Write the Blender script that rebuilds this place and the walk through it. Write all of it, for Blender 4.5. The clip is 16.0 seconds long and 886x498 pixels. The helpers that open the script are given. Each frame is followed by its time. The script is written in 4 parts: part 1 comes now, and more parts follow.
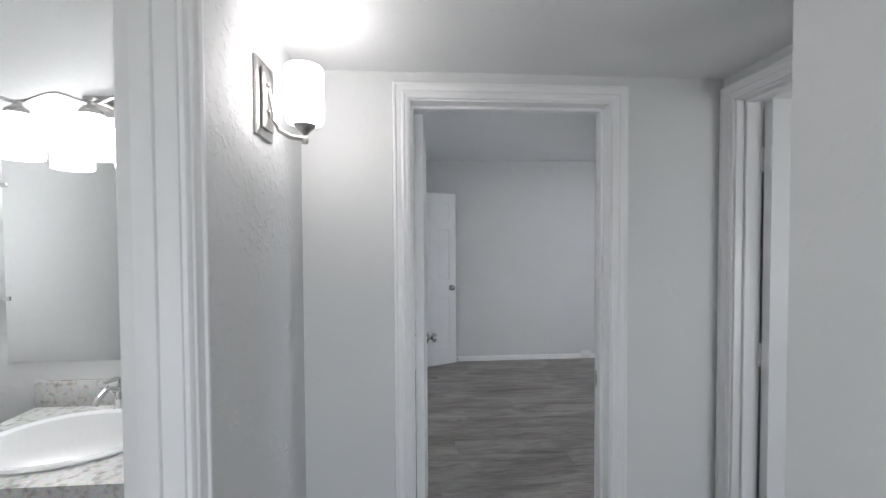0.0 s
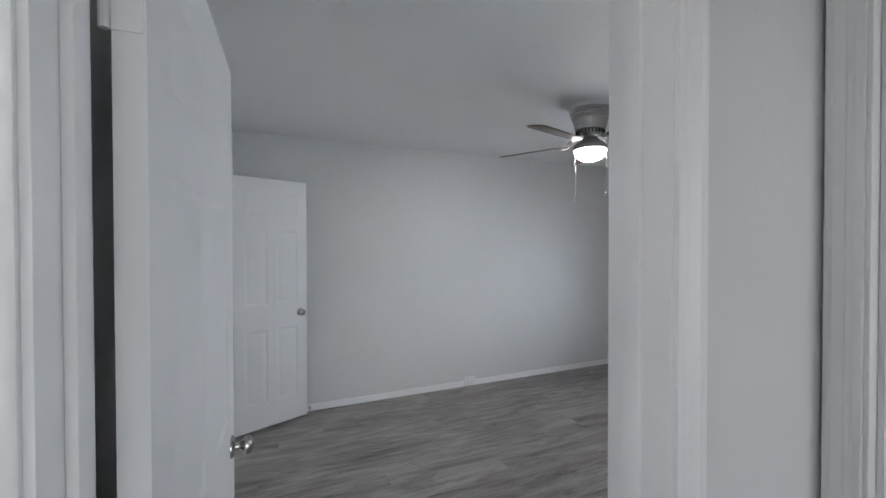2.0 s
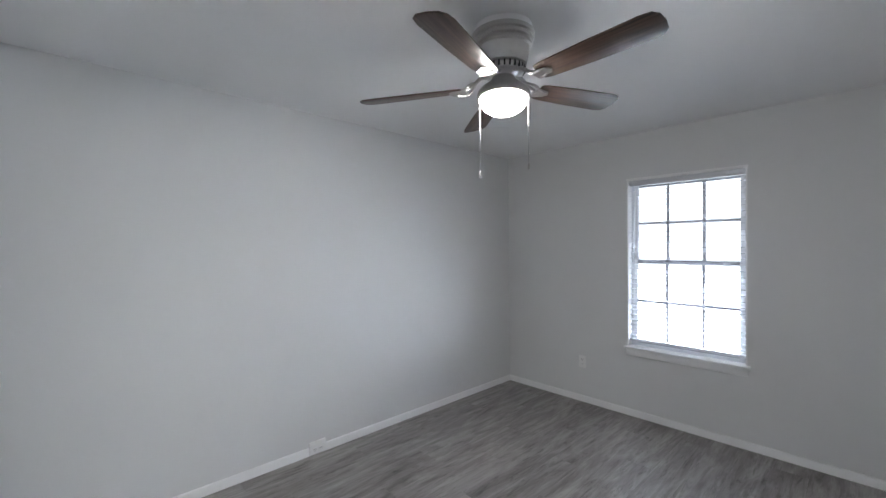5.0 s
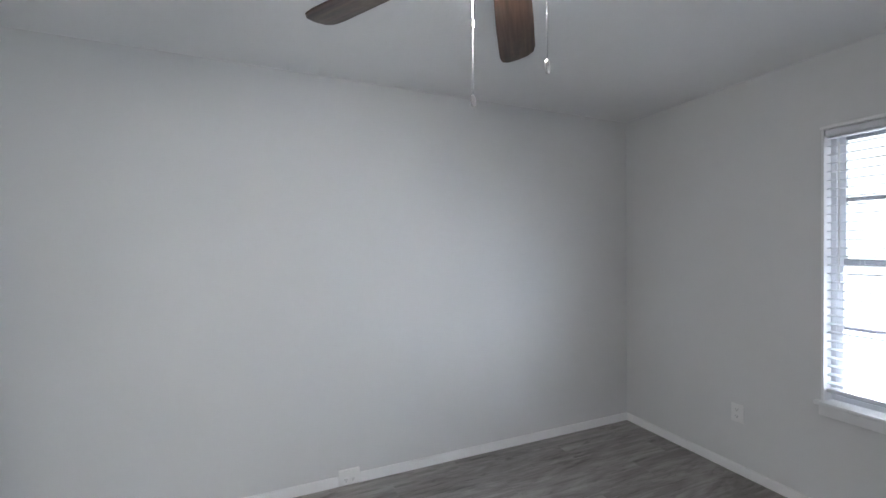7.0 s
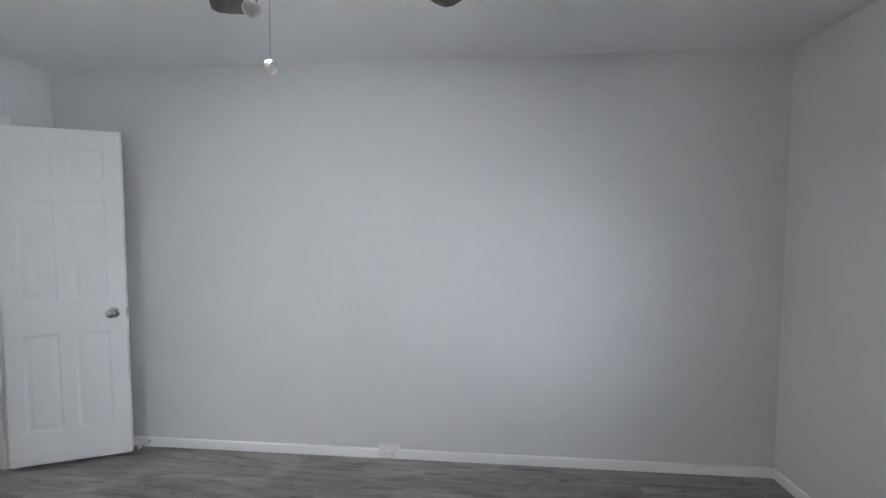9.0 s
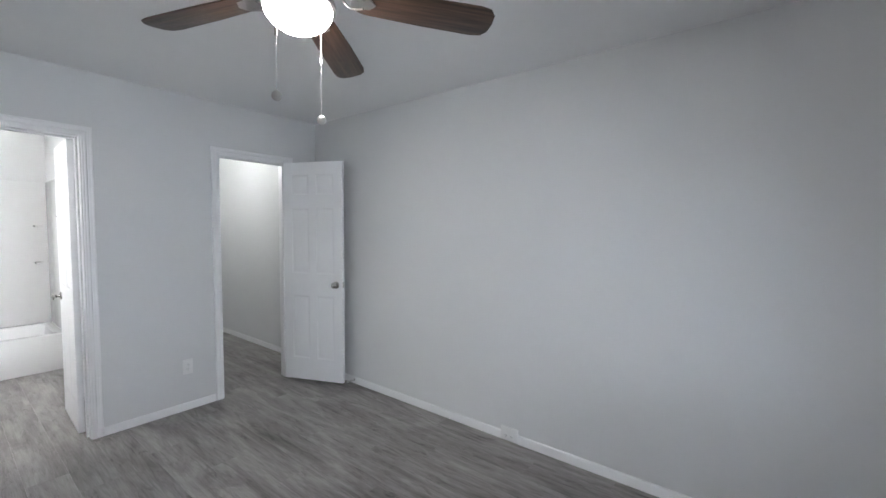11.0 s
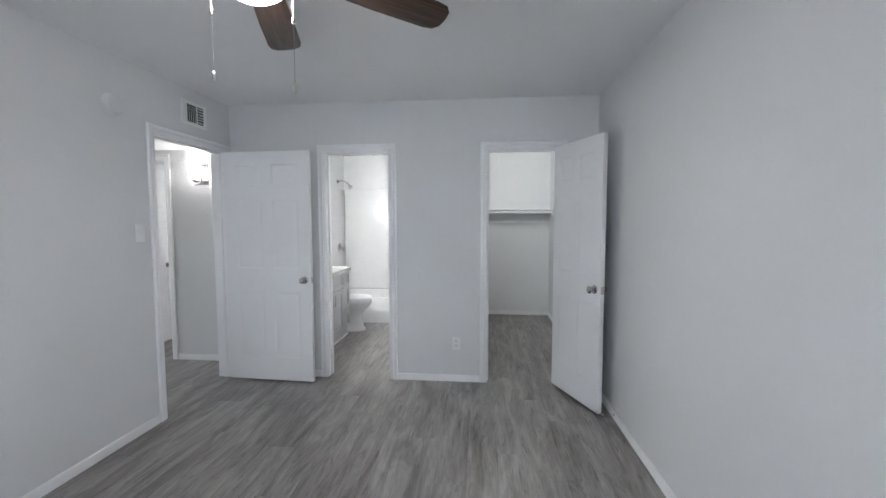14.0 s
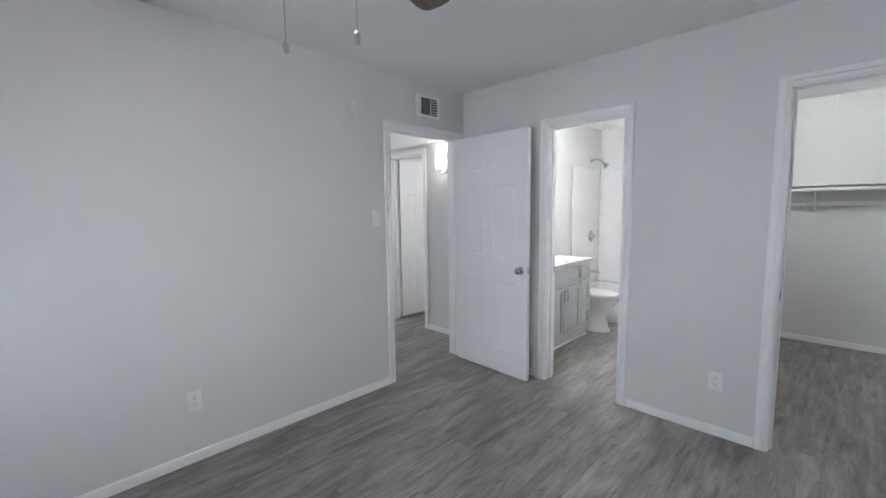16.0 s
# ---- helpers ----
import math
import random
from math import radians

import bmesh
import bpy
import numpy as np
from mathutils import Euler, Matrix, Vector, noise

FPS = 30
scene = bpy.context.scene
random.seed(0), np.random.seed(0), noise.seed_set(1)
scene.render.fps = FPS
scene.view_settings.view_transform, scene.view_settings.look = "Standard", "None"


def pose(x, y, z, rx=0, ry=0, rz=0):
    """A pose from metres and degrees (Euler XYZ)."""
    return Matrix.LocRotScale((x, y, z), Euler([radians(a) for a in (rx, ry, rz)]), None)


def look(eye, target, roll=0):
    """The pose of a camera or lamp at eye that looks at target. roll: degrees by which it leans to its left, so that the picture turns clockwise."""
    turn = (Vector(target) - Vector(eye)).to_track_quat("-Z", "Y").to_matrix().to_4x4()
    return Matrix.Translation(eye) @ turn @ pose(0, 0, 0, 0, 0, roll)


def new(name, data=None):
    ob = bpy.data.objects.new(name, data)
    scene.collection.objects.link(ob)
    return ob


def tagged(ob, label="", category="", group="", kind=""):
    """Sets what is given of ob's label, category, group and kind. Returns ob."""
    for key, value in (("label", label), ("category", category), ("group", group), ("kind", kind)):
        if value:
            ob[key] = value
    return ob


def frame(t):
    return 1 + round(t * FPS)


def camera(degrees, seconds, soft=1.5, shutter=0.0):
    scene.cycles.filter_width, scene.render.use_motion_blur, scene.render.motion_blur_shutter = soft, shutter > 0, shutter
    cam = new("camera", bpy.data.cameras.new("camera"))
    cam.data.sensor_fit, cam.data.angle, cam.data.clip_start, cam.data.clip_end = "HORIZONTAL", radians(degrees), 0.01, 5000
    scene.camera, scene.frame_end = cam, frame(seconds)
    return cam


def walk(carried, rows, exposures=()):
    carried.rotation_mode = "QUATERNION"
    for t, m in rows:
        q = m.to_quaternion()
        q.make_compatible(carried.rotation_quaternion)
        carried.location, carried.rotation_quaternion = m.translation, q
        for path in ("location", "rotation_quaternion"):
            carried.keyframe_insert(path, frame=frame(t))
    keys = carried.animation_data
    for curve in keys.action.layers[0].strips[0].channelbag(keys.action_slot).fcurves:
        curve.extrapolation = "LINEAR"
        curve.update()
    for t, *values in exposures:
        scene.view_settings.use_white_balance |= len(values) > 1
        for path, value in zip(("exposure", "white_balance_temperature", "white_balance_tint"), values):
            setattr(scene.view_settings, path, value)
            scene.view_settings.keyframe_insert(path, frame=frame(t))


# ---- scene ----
cam = camera(95.4, 16.0)
PATH = [
    (0, (0.1, -1.657, 1.506), (0.235, 0.338, 1.453), -0.3),
    (0.5, (0.133, -1.37, 1.537), (0.475, 0.6, 1.477), -0.5),
    (1, (0.158, -1.084, 1.532), (0.67, 0.848, 1.488), -0.4),
    (1.5, (0.208, -0.826, 1.517), (0.868, 1.061, 1.476), -0.1),
    (2, (0.265, -0.574, 1.502), (1.062, 1.26, 1.476), -0.1),
    (2.5, (0.289, -0.363, 1.49), (1.239, 1.397, 1.476), -0.0),
    (3, (0.35, -0.217, 1.499), (1.51, 1.412, 1.485), -0.2),
    (3.5, (0.478, -0.067, 1.522), (1.846, 1.392, 1.503), -0.2),
    (6, (1.28, 0.689, 1.47), (2.643, 2.153, 1.452), -0.7),
    (6.5, (1.533, 0.712, 1.455), (2.618, 2.392, 1.438), -0.6),
    (7, (1.791, 0.749, 1.438), (2.573, 2.59, 1.426), -0.3),
    (7.5, (2.041, 0.812, 1.435), (2.579, 2.738, 1.387), 0.1),
    (8, (2.264, 0.833, 1.458), (2.544, 2.811, 1.361), 0.3),
    (10.5, (3.387, 0.703, 1.451), (2.481, 2.483, 1.353), 0.3),
    (11, (3.498, 0.832, 1.451), (2.265, 2.403, 1.342), 0.4),
    (11.5, (3.542, 1.019, 1.462), (1.994, 2.28, 1.351), 0.2),
    (12, (3.538, 1.242, 1.461), (1.786, 2.2, 1.345), 0.2),
    (12.5, (3.569, 1.456, 1.456), (1.68, 2.102, 1.339), 0.0),
    (13, (3.591, 1.737, 1.449), (1.625, 2.089, 1.331), -0.1),
    (13.5, (3.547, 2.011, 1.421), (1.554, 2.126, 1.297), -0.1),
    (14, (3.493, 2.26, 1.413), (1.507, 2.072, 1.278), -0.1),
    (14.5, (3.432, 2.485, 1.407), (1.517, 1.926, 1.26), -0.2),
    (15, (3.298, 2.568, 1.389), (1.516, 1.678, 1.215), -0.3),
    (15.5, (3.105, 2.57, 1.405), (1.515, 1.374, 1.198), -0.6),
    (16, (2.852, 2.533, 1.421), (1.437, 1.135, 1.215), -0.7),
]
walk(cam, [(t, look(eye, target, roll)) for t, eye, target, roll in PATH], [(0, 0.7), (2, 0.7), (3.5, 0.86), (6, 0.91), (8, 0.95), (11, 0.87), (16, 0.88)])
DAY, FAN, SCONCE, VANITY, HALLVANITY, BULB, HALLFILL, ROOMDAY = 51.0, 46.0, 7.4, 31.0, 9.0, 270.0, 5.5, 11.0  # lamp strengths
EMIT_COLOR = (1.025, 0.98, 0.98)

# ---- world and lights ----
world = bpy.data.worlds.new("world")
scene.world = world
world.use_nodes = True
sky = world.node_tree.nodes.new("ShaderNodeTexSky")
sky.sky_type, sky.sun_disc = "NISHITA", False
sky.sun_elevation, sky.sun_rotation = radians(50), radians(200)
world.node_tree.nodes["Background"].inputs[1].default_value = 0.12
world.node_tree.links.new(sky.outputs[0], world.node_tree.nodes["Background"].inputs[0])

sun = new("sun", bpy.data.lights.new("sun", "SUN"))
sun.data.energy, sun.data.angle, sun.data.color = 3.0, radians(0.5), (1, 0.96, 0.9)
sun.matrix_world = look((-4, 9, 14), (0, 0, 0))

day = bpy.data.lights.new("window_daylight", "AREA")
day.shape, day.size, day.size_y, day.energy, day.color = "RECTANGLE", 1.9, 0.9, DAY, (0.75, 0.855, 1.0)
day.spread = radians(165)
new("window_daylight", day).matrix_world = look((4.95, 1.51, 0.80), (0, 1.51, 0.80))
# added fill to brighten the hall, in an unseen opening at its far end
back = bpy.data.lights.new("hall_fill", "AREA")
back.shape, back.size, back.size_y, back.energy, back.color = "RECTANGLE", 0.9, 1.9, HALLFILL, (0.95, 0.97, 1.0)
new("hall_fill", back).matrix_world = look((0.20, -2.66, 1.08), (0.20, 0, 1.08))

room_day = bpy.data.lights.new("second_room_daylight", "AREA")
room_day.shape, room_day.size, room_day.size_y, room_day.energy, room_day.color = "RECTANGLE", 1.28, 1.43, ROOMDAY, (0.95, 0.97, 1.0)
new("second_room_daylight", room_day).matrix_world = look((2.65, -2.66, 1.325), (2.65, 0, 1.325))

# ---- materials ----
def material(name, color, rough=0.5, metal=0.0, bump=0.0, bump_scale=200.0, vary=0.04, vary_scale=1.5, emit=0.0, detail=4.0, tint=None, spec=0.5, glow=EMIT_COLOR):
    """A surface with broad uneven colour and a fine relief, in metres."""
    m = bpy.data.materials.new(name)
    m.use_nodes = True
    n, l = m.node_tree.nodes, m.node_tree.links
    b = n["Principled BSDF"]
    b.inputs["Roughness"].default_value, b.inputs["Metallic"].default_value = rough, metal
    b.inputs["Specular IOR Level"].default_value = spec
    geo = n.new("ShaderNodeNewGeometry")
    big = n.new("ShaderNodeTexNoise")
    big.inputs["Scale"].default_value, big.inputs["Detail"].default_value = vary_scale, detail
    l.new(geo.outputs["Position"], big.inputs["Vector"])
    ramp = n.new("ShaderNodeValToRGB")
    ramp.color_ramp.elements[0].position, ramp.color_ramp.elements[1].position = 0.3, 0.7
    low = [c * (1 - vary) for c in color]
    ramp.color_ramp.elements[0].color = (*low, 1)
    ramp.color_ramp.elements[1].color = (*(tint or [min(1, c * (1 + vary)) for c in color]), 1)
    l.new(big.outputs[0], ramp.inputs[0])
    l.new(ramp.outputs[0], b.inputs["Base Color"])
    mr = n.new("ShaderNodeMapRange")
    mr.inputs["To Min"].default_value, mr.inputs["To Max"].default_value = max(0.02, rough - 0.07), min(1, rough + 0.07)
    rn = n.new("ShaderNodeTexNoise")
    rn.inputs["Scale"].default_value = vary_scale * 9
    l.new(geo.outputs["Position"], rn.inputs["Vector"])
    l.new(rn.outputs[0], mr.inputs[0])
    l.new(mr.outputs[0], b.inputs["Roughness"])
    if bump:
        fine = n.new("ShaderNodeTexNoise")
        fine.inputs["Scale"].default_value, fine.inputs["Detail"].default_value = bump_scale, 3
        l.new(geo.outputs["Position"], fine.inputs["Vector"])
        bp = n.new("ShaderNodeBump")
        bp.inputs["Strength"].default_value, bp.inputs["Distance"].default_value = bump, 0.002
        l.new(fine.outputs[0], bp.inputs["Height"])
        l.new(bp.outputs[0], b.inputs["Normal"])
    if emit:
        b.inputs["Emission Color"].default_value = (*glow, 1)
        b.inputs["Emission Strength"].default_value = emit
    return m


def plaster_material(name, color, strength=0.22):
    """Knock-down textured wall paint: flattened blotches over a fine orange peel."""
    m = material(name, color, 0.62, bump=0.0, vary=0.025, vary_scale=0.9)
    n, l = m.node_tree.nodes, m.node_tree.links
    geo = n.new("ShaderNodeNewGeometry")
    a, c = n.new("ShaderNodeTexNoise"), n.new("ShaderNodeTexNoise")
    a.inputs["Scale"].default_value, a.inputs["Detail"].default_value = 38, 3
    c.inputs["Scale"].default_value, c.inputs["Detail"].default_value = 9, 2
    r = n.new("ShaderNodeMapRange")
    r.inputs["From Min"].default_value, r.inputs["From Max"].default_value = 0.52, 0.62
    mul = n.new("ShaderNodeMath")
    mul.operation = "MULTIPLY"
    bp = n.new("ShaderNodeBump")
    bp.inputs["Strength"].default_value, bp.inputs["Distance"].default_value = strength, 0.003
    for t in (a, c):
        l.new(geo.outputs["Position"], t.inputs["Vector"])
    l.new(a.outputs[0], r.inputs[0])
    l.new(r.outputs[0], mul.inputs[0])
    l.new(c.outputs[0], mul.inputs[1])
    l.new(mul.outputs[0], bp.inputs["Height"])
    l.new(bp.outputs[0], n["Principled BSDF"].inputs["Normal"])
    return m


def plank_material():
    """Grey-brown wood-look vinyl, grain along x, each plank with its own shift and shade."""
    m = bpy.data.materials.new("grey_vinyl_plank")
    m.use_nodes = True
    n, l = m.node_tree.nodes, m.node_tree.links
    b = n["Principled BSDF"]
    geo, info = n.new("ShaderNodeNewGeometry"), n.new("ShaderNodeObjectInfo")
    comb = n.new("ShaderNodeCombineXYZ")
    times = n.new("ShaderNodeMath")
    times.operation = "MULTIPLY"
    times.inputs[1].default_value = 0.22
    l.new(info.outputs["Random"], times.inputs[0])
    for i in range(3):
        l.new(times.outputs[0], comb.inputs[i])
    add = n.new("ShaderNodeVectorMath")
    l.new(geo.outputs["Position"], add.inputs[0])
    l.new(comb.outputs[0], add.inputs[1])

    def grain(sx, sy, scale, detail, rough=0.6, dist=0.0):
        mp = n.new("ShaderNodeMapping")
        mp.inputs["Scale"].default_value = (sx, sy, 1)
        l.new(add.outputs[0], mp.inputs[0])
        t = n.new("ShaderNodeTexNoise")
        t.inputs["Scale"].default_value, t.inputs["Detail"].default_value = scale, detail
        t.inputs["Roughness"].default_value, t.inputs["Distortion"].default_value = rough, dist
        l.new(mp.outputs[0], t.inputs["Vector"])
        return t.outputs[0]

    broad, streak, fine = grain(1, 4, 1.6, 5, 0.62, 1.0), grain(1, 10, 2.2, 8, 0.66, 0.8), grain(1, 40, 5.0, 4)

    def mix(op, p, q):
        t = n.new("ShaderNodeMath")
        t.operation = op
        for i, v in enumerate((p, q)):
            if isinstance(v, float):
                t.inputs[i].default_value = v
            else:
                l.new(v, t.inputs[i])
        return t.outputs[0]

    val = mix("ADD", mix("MULTIPLY", broad, 0.45), mix("ADD", mix("MULTIPLY", streak, 0.40), mix("MULTIPLY", fine, 0.15)))
    val = mix("ADD", val, mix("MULTIPLY", mix("SUBTRACT", info.outputs["Random"], 0.5), 0.035))
    spots = n.new("ShaderNodeMapRange")
    spots.inputs["From Min"].default_value, spots.inputs["From Max"].default_value = 0.54, 0.68
    l.new(grain(1, 6, 3.4, 6, 0.7, 1.6), spots.inputs[0])
    val = mix("SUBTRACT", val, mix("MULTIPLY", spots.outputs[0], 0.11))
    ramp = n.new("ShaderNodeValToRGB")
    e = ramp.color_ramp.elements
    e[0].position, e[0].color = 0.31, (0.070, 0.062, 0.059, 1)
    e[1].position, e[1].color = 0.65, (0.41, 0.388, 0.374, 1)
    mid = e.new(0.46)
    mid.color = (0.205, 0.190, 0.182, 1)
    l.new(val, ramp.inputs[0])
    l.new(ramp.outputs[0], b.inputs["Base Color"])
    rr = n.new("ShaderNodeMapRange")
    rr.inputs["To Min"].default_value, rr.inputs["To Max"].default_value = 0.30, 0.46
    l.new(streak, rr.inputs[0])
    l.new(rr.outputs[0], b.inputs["Roughness"])
    bp = n.new("ShaderNodeBump")
    bp.inputs["Strength"].default_value, bp.inputs["Distance"].default_value = 0.25, 0.001
    l.new(val, bp.inputs["Height"])
    l.new(bp.outputs[0], b.inputs["Normal"])
    return m


def wood_blade_material():
    m = material("walnut_blade", (0.085, 0.050, 0.036), 0.38, vary=0.25, vary_scale=6)
    n, l = m.node_tree.nodes, m.node_tree.links
    tc, mp, t = n.new("ShaderNodeTexCoord"), n.new("ShaderNodeMapping"), n.new("ShaderNodeTexNoise")
    mp.inputs["Scale"].default_value = (2, 40, 8)
    t.inputs["Scale"].default_value, t.inputs["Detail"].default_value = 2, 6
    l.new(tc.outputs["Object"], mp.inputs[0])
    l.new(mp.outputs[0], t.inputs["Vector"])
    ramp = n.new("ShaderNodeValToRGB")
    ramp.color_ramp.elements[0].position, ramp.color_ramp.elements[0].color = 0.35, (0.036, 0.021, 0.015, 1)
    ramp.color_ramp.elements[1].position, ramp.color_ramp.elements[1].color = 0.68, (0.112, 0.066, 0.046, 1)
    l.new(t.outputs[0], ramp.inputs[0])
    l.new(ramp.outputs[0], n["Principled BSDF"].inputs["Base Color"])
    return m


def granite_material():
    m = material("speckled_granite", (0.62, 0.61, 0.59), 0.25, vary=0.1)
    n, l = m.node_tree.nodes, m.node_tree.links
    geo, v, t = n.new("ShaderNodeNewGeometry"), n.new("ShaderNodeTexVoronoi"), n.new("ShaderNodeTexNoise")
    v.inputs["Scale"].default_value = 120
    t.inputs["Scale"].default_value, t.inputs["Detail"].default_value = 45, 6
    l.new(geo.outputs["Position"], v.inputs["Vector"])
    l.new(geo.outputs["Position"], t.inputs["Vector"])
    ramp = n.new("ShaderNodeValToRGB")
    e = ramp.color_ramp.elements
    e[0].position, e[0].color = 0.31, (0.42, 0.41, 0.40, 1)
    e[1].position, e[1].color = 0.5, (0.74, 0.735, 0.72, 1)
    w = e.new(0.43)
    w.color = (0.62, 0.61, 0.595, 1)
    l.new(t.outputs[0], ramp.inputs[0])
    mx = n.new("ShaderNodeMix")
    mx.data_type, mx.blend_type = "RGBA", "MULTIPLY"
    mx.inputs["Factor"].default_value = 0.15
    l.new(ramp.outputs[0], mx.inputs["A"])
    l.new(v.outputs["Color"], mx.inputs["B"])
    l.new(mx.outputs["Result"], n["Principled BSDF"].inputs["Base Color"])
    return m


def glass_material():
    m = bpy.data.materials.new("window_glass")
    m.use_nodes = True
    b = m.node_tree.nodes["Principled BSDF"]
    b.inputs["Transmission Weight"].default_value, b.inputs["Roughness"].default_value = 1.0, 0.02
    b.inputs["IOR"].default_value = 1.05
    return m


WALL = plaster_material("light_grey_wall_paint", (0.71, 0.715, 0.715), 0.13)
CEIL = plaster_material("flat_grey_ceiling_paint", (0.83, 0.835, 0.835), 0.2)
HALLWALL = plaster_material("heavily_textured_hall_paint", (0.71, 0.715, 0.715), 0.65)
BATHWALL = plaster_material("white_bathroom_paint", (0.78, 0.785, 0.785), 0.2)
TRIM = material("white_semigloss_trim", (0.86, 0.86, 0.865), 0.34, bump=0.06, bump_scale=60, vary=0.02, vary_scale=3)
DOOR = material("white_door_paint", (0.84, 0.845, 0.85), 0.38, bump=0.10, bump_scale=90, vary=0.02, vary_scale=2)
PLASTIC = material("white_plastic", (0.83, 0.83, 0.825), 0.35, vary=0.02, vary_scale=8)
# near-black colour stands in for the shade inside slots, holes and the duct
DARK = material("slot_shade", (0.02, 0.02, 0.02), 0.7, vary=0.1)
DUCT_SHADE = material("duct_shade", (0.03, 0.03, 0.03), 0.6, vary=0.1)
NICKEL = material("brushed_nickel", (0.50, 0.49, 0.475), 0.30, 1.0, vary=0.04, vary_scale=20)
KNOB = material("satin_nickel_knob", (0.56, 0.55, 0.53), 0.15, 1.0, vary=0.05, vary_scale=20)
DETECTOR = material("painted_over_plastic", (0.71, 0.715, 0.712), 0.5, vary=0.03, vary_scale=8)
CHROME = material("polished_chrome", (0.60, 0.60, 0.61), 0.11, 1.0, vary=0.03, vary_scale=10)
BLADE = wood_blade_material()
GRANITE = granite_material()
PLANK = plank_material()
GLASS = glass_material()
# backlit silhouette of muntins and sash rails, put into a grey base colour
MUNTIN = material("silhouette_grey_muntin", (0.33, 0.34, 0.37), 0.45, vary=0.03)
VINYL = material("white_vinyl_sash", (0.70, 0.71, 0.74), 0.4, vary=0.02)
SLAT = material("white_blind_slat", (0.66, 0.67, 0.70), 0.42, vary=0.02)
PORCELAIN = material("white_porcelain", (0.83, 0.83, 0.83), 0.10, vary=0.01)
ACRYLIC = material("white_acrylic_surround", (0.82, 0.82, 0.82), 0.16, vary=0.01)
CABINET = material("pale_grey_cabinet_paint", (0.50, 0.51, 0.52), 0.4, vary=0.03, vary_scale=3)
MIRROR = material("mirror_silver", (0.86, 0.87, 0.87), 0.02, 1.0, vary=0.01)
SHELF = material("white_shelf_board", (0.72, 0.72, 0.72), 0.5, vary=0.03)
RUBBER = material("white_rubber", (0.7, 0.7, 0.68), 0.7, vary=0.03)
SUBFLOOR = material("dark_underlay", (0.03, 0.028, 0.026), 0.9, vary=0.1)
GROUND = material("dry_grass_ground", (0.12, 0.12, 0.07), 0.9, bump=0.5, bump_scale=30, vary=0.3, vary_scale=0.5)
FANGLOW = material("lit_frosted_fan_glass", (0.85, 0.85, 0.85), 0.3, emit=FAN, vary=0.01)
HALLGLOW = material("lit_frosted_sconce_glass", (0.85, 0.85, 0.85), 0.3, emit=SCONCE, vary=0.01)
BATHGLOW = material("lit_frosted_vanity_glass", (0.85, 0.85, 0.85), 0.3, emit=VANITY, vary=0.01, glow=(0.99, 0.992, 1.0))
HALLBATHGLOW = material("lit_frosted_hall_vanity_glass", (0.85, 0.85, 0.85), 0.3, emit=HALLVANITY, vary=0.01, glow=(0.99, 0.995, 1.01))
BULBGLOW = material("lit_bulb_glass", (0.85, 0.85, 0.85), 0.3, emit=BULB, vary=0.01, glow=(0.98, 0.995, 1.0))
HAZE = material("bright_white_sky_haze", (0.85, 0.87, 0.9), 0.9, emit=1.5, vary=0.01, glow=(0.87, 0.935, 1.0))


# ---- mesh tools ----
def box(bm, x0, x1, y0, y1, z0, z1, bevel=0.0):
    made = bmesh.ops.create_cube(bm, size=1.0)["verts"]
    for v in made:
        v.co = ((x0 + x1) / 2 + v.co.x * (x1 - x0), (y0 + y1) / 2 + v.co.y * (y1 - y0), (z0 + z1) / 2 + v.co.z * (z1 - z0))
    if bevel:
        edges = list({e for v in made for e in v.link_edges})
        bmesh.ops.bevel(bm, geom=edges, offset=bevel, segments=2, profile=0.5, affect="EDGES")
    return bm


def boxes(*rows, bevel=0.0):
    bm = bmesh.new()
    for r in rows:
        box(bm, *r, bevel=bevel)
    return bm


def lathe(profile, segs=32, m=None, bm=None):
    """Turn (radius, height) pairs round z."""
    bm = bm or bmesh.new()
    m = m or Matrix()
    rings = []
    for r, z in profile:
        if r < 1e-5:
            rings.append([bm.verts.new(m @ Vector((0, 0, z)))])
        else:
            rings.append([bm.verts.new(m @ Vector((r * math.cos(2 * math.pi * i / segs), r * math.sin(2 * math.pi * i / segs), z))) for i in range(segs)])
    for a, b in zip(rings, rings[1:]):
        for i in range(segs):
            j = (i + 1) % segs
            if len(a) == 1 and len(b) > 1:
                bm.faces.new((a[0], b[j], b[i]))
            elif len(b) == 1 and len(a) > 1:
                bm.faces.new((a[i], a[j], b[0]))
            elif len(a) > 1:
                bm.faces.new((a[i], a[j], b[j], b[i]))
    return bm


def tube(points, r, segs=10, bm=None):
    """A round bar along points, with closed ends; r may be a list."""
    bm = bm or bmesh.new()
    pts = [Vector(p) for p in points]
    rings = []
    for i, p in enumerate(pts):
        way = (pts[min(i + 1, len(pts) - 1)] - pts[max(i - 1, 0)]).normalized()
        side = way.cross(Vector((0.013, 0.021, 1))) if abs(way.z) < 0.95 else way.cross(Vector((1, 0.013, 0)))
        side.normalize()
        up = side.cross(way)
        rad = r[i] if isinstance(r, (list, tuple)) else r
        rings.append([bm.verts.new(p + rad * (math.cos(2 * math.pi * k / segs) * side + math.sin(2 * math.pi * k / segs) * up)) for k in range(segs)])
    for a, b in zip(rings, rings[1:]):
        for k in range(segs):
            j = (k + 1) % segs
            bm.faces.new((a[k], a[j], b[j], b[k]))
    bm.faces.new(rings[0][::-1])
    bm.faces.new(rings[-1])
    return bm


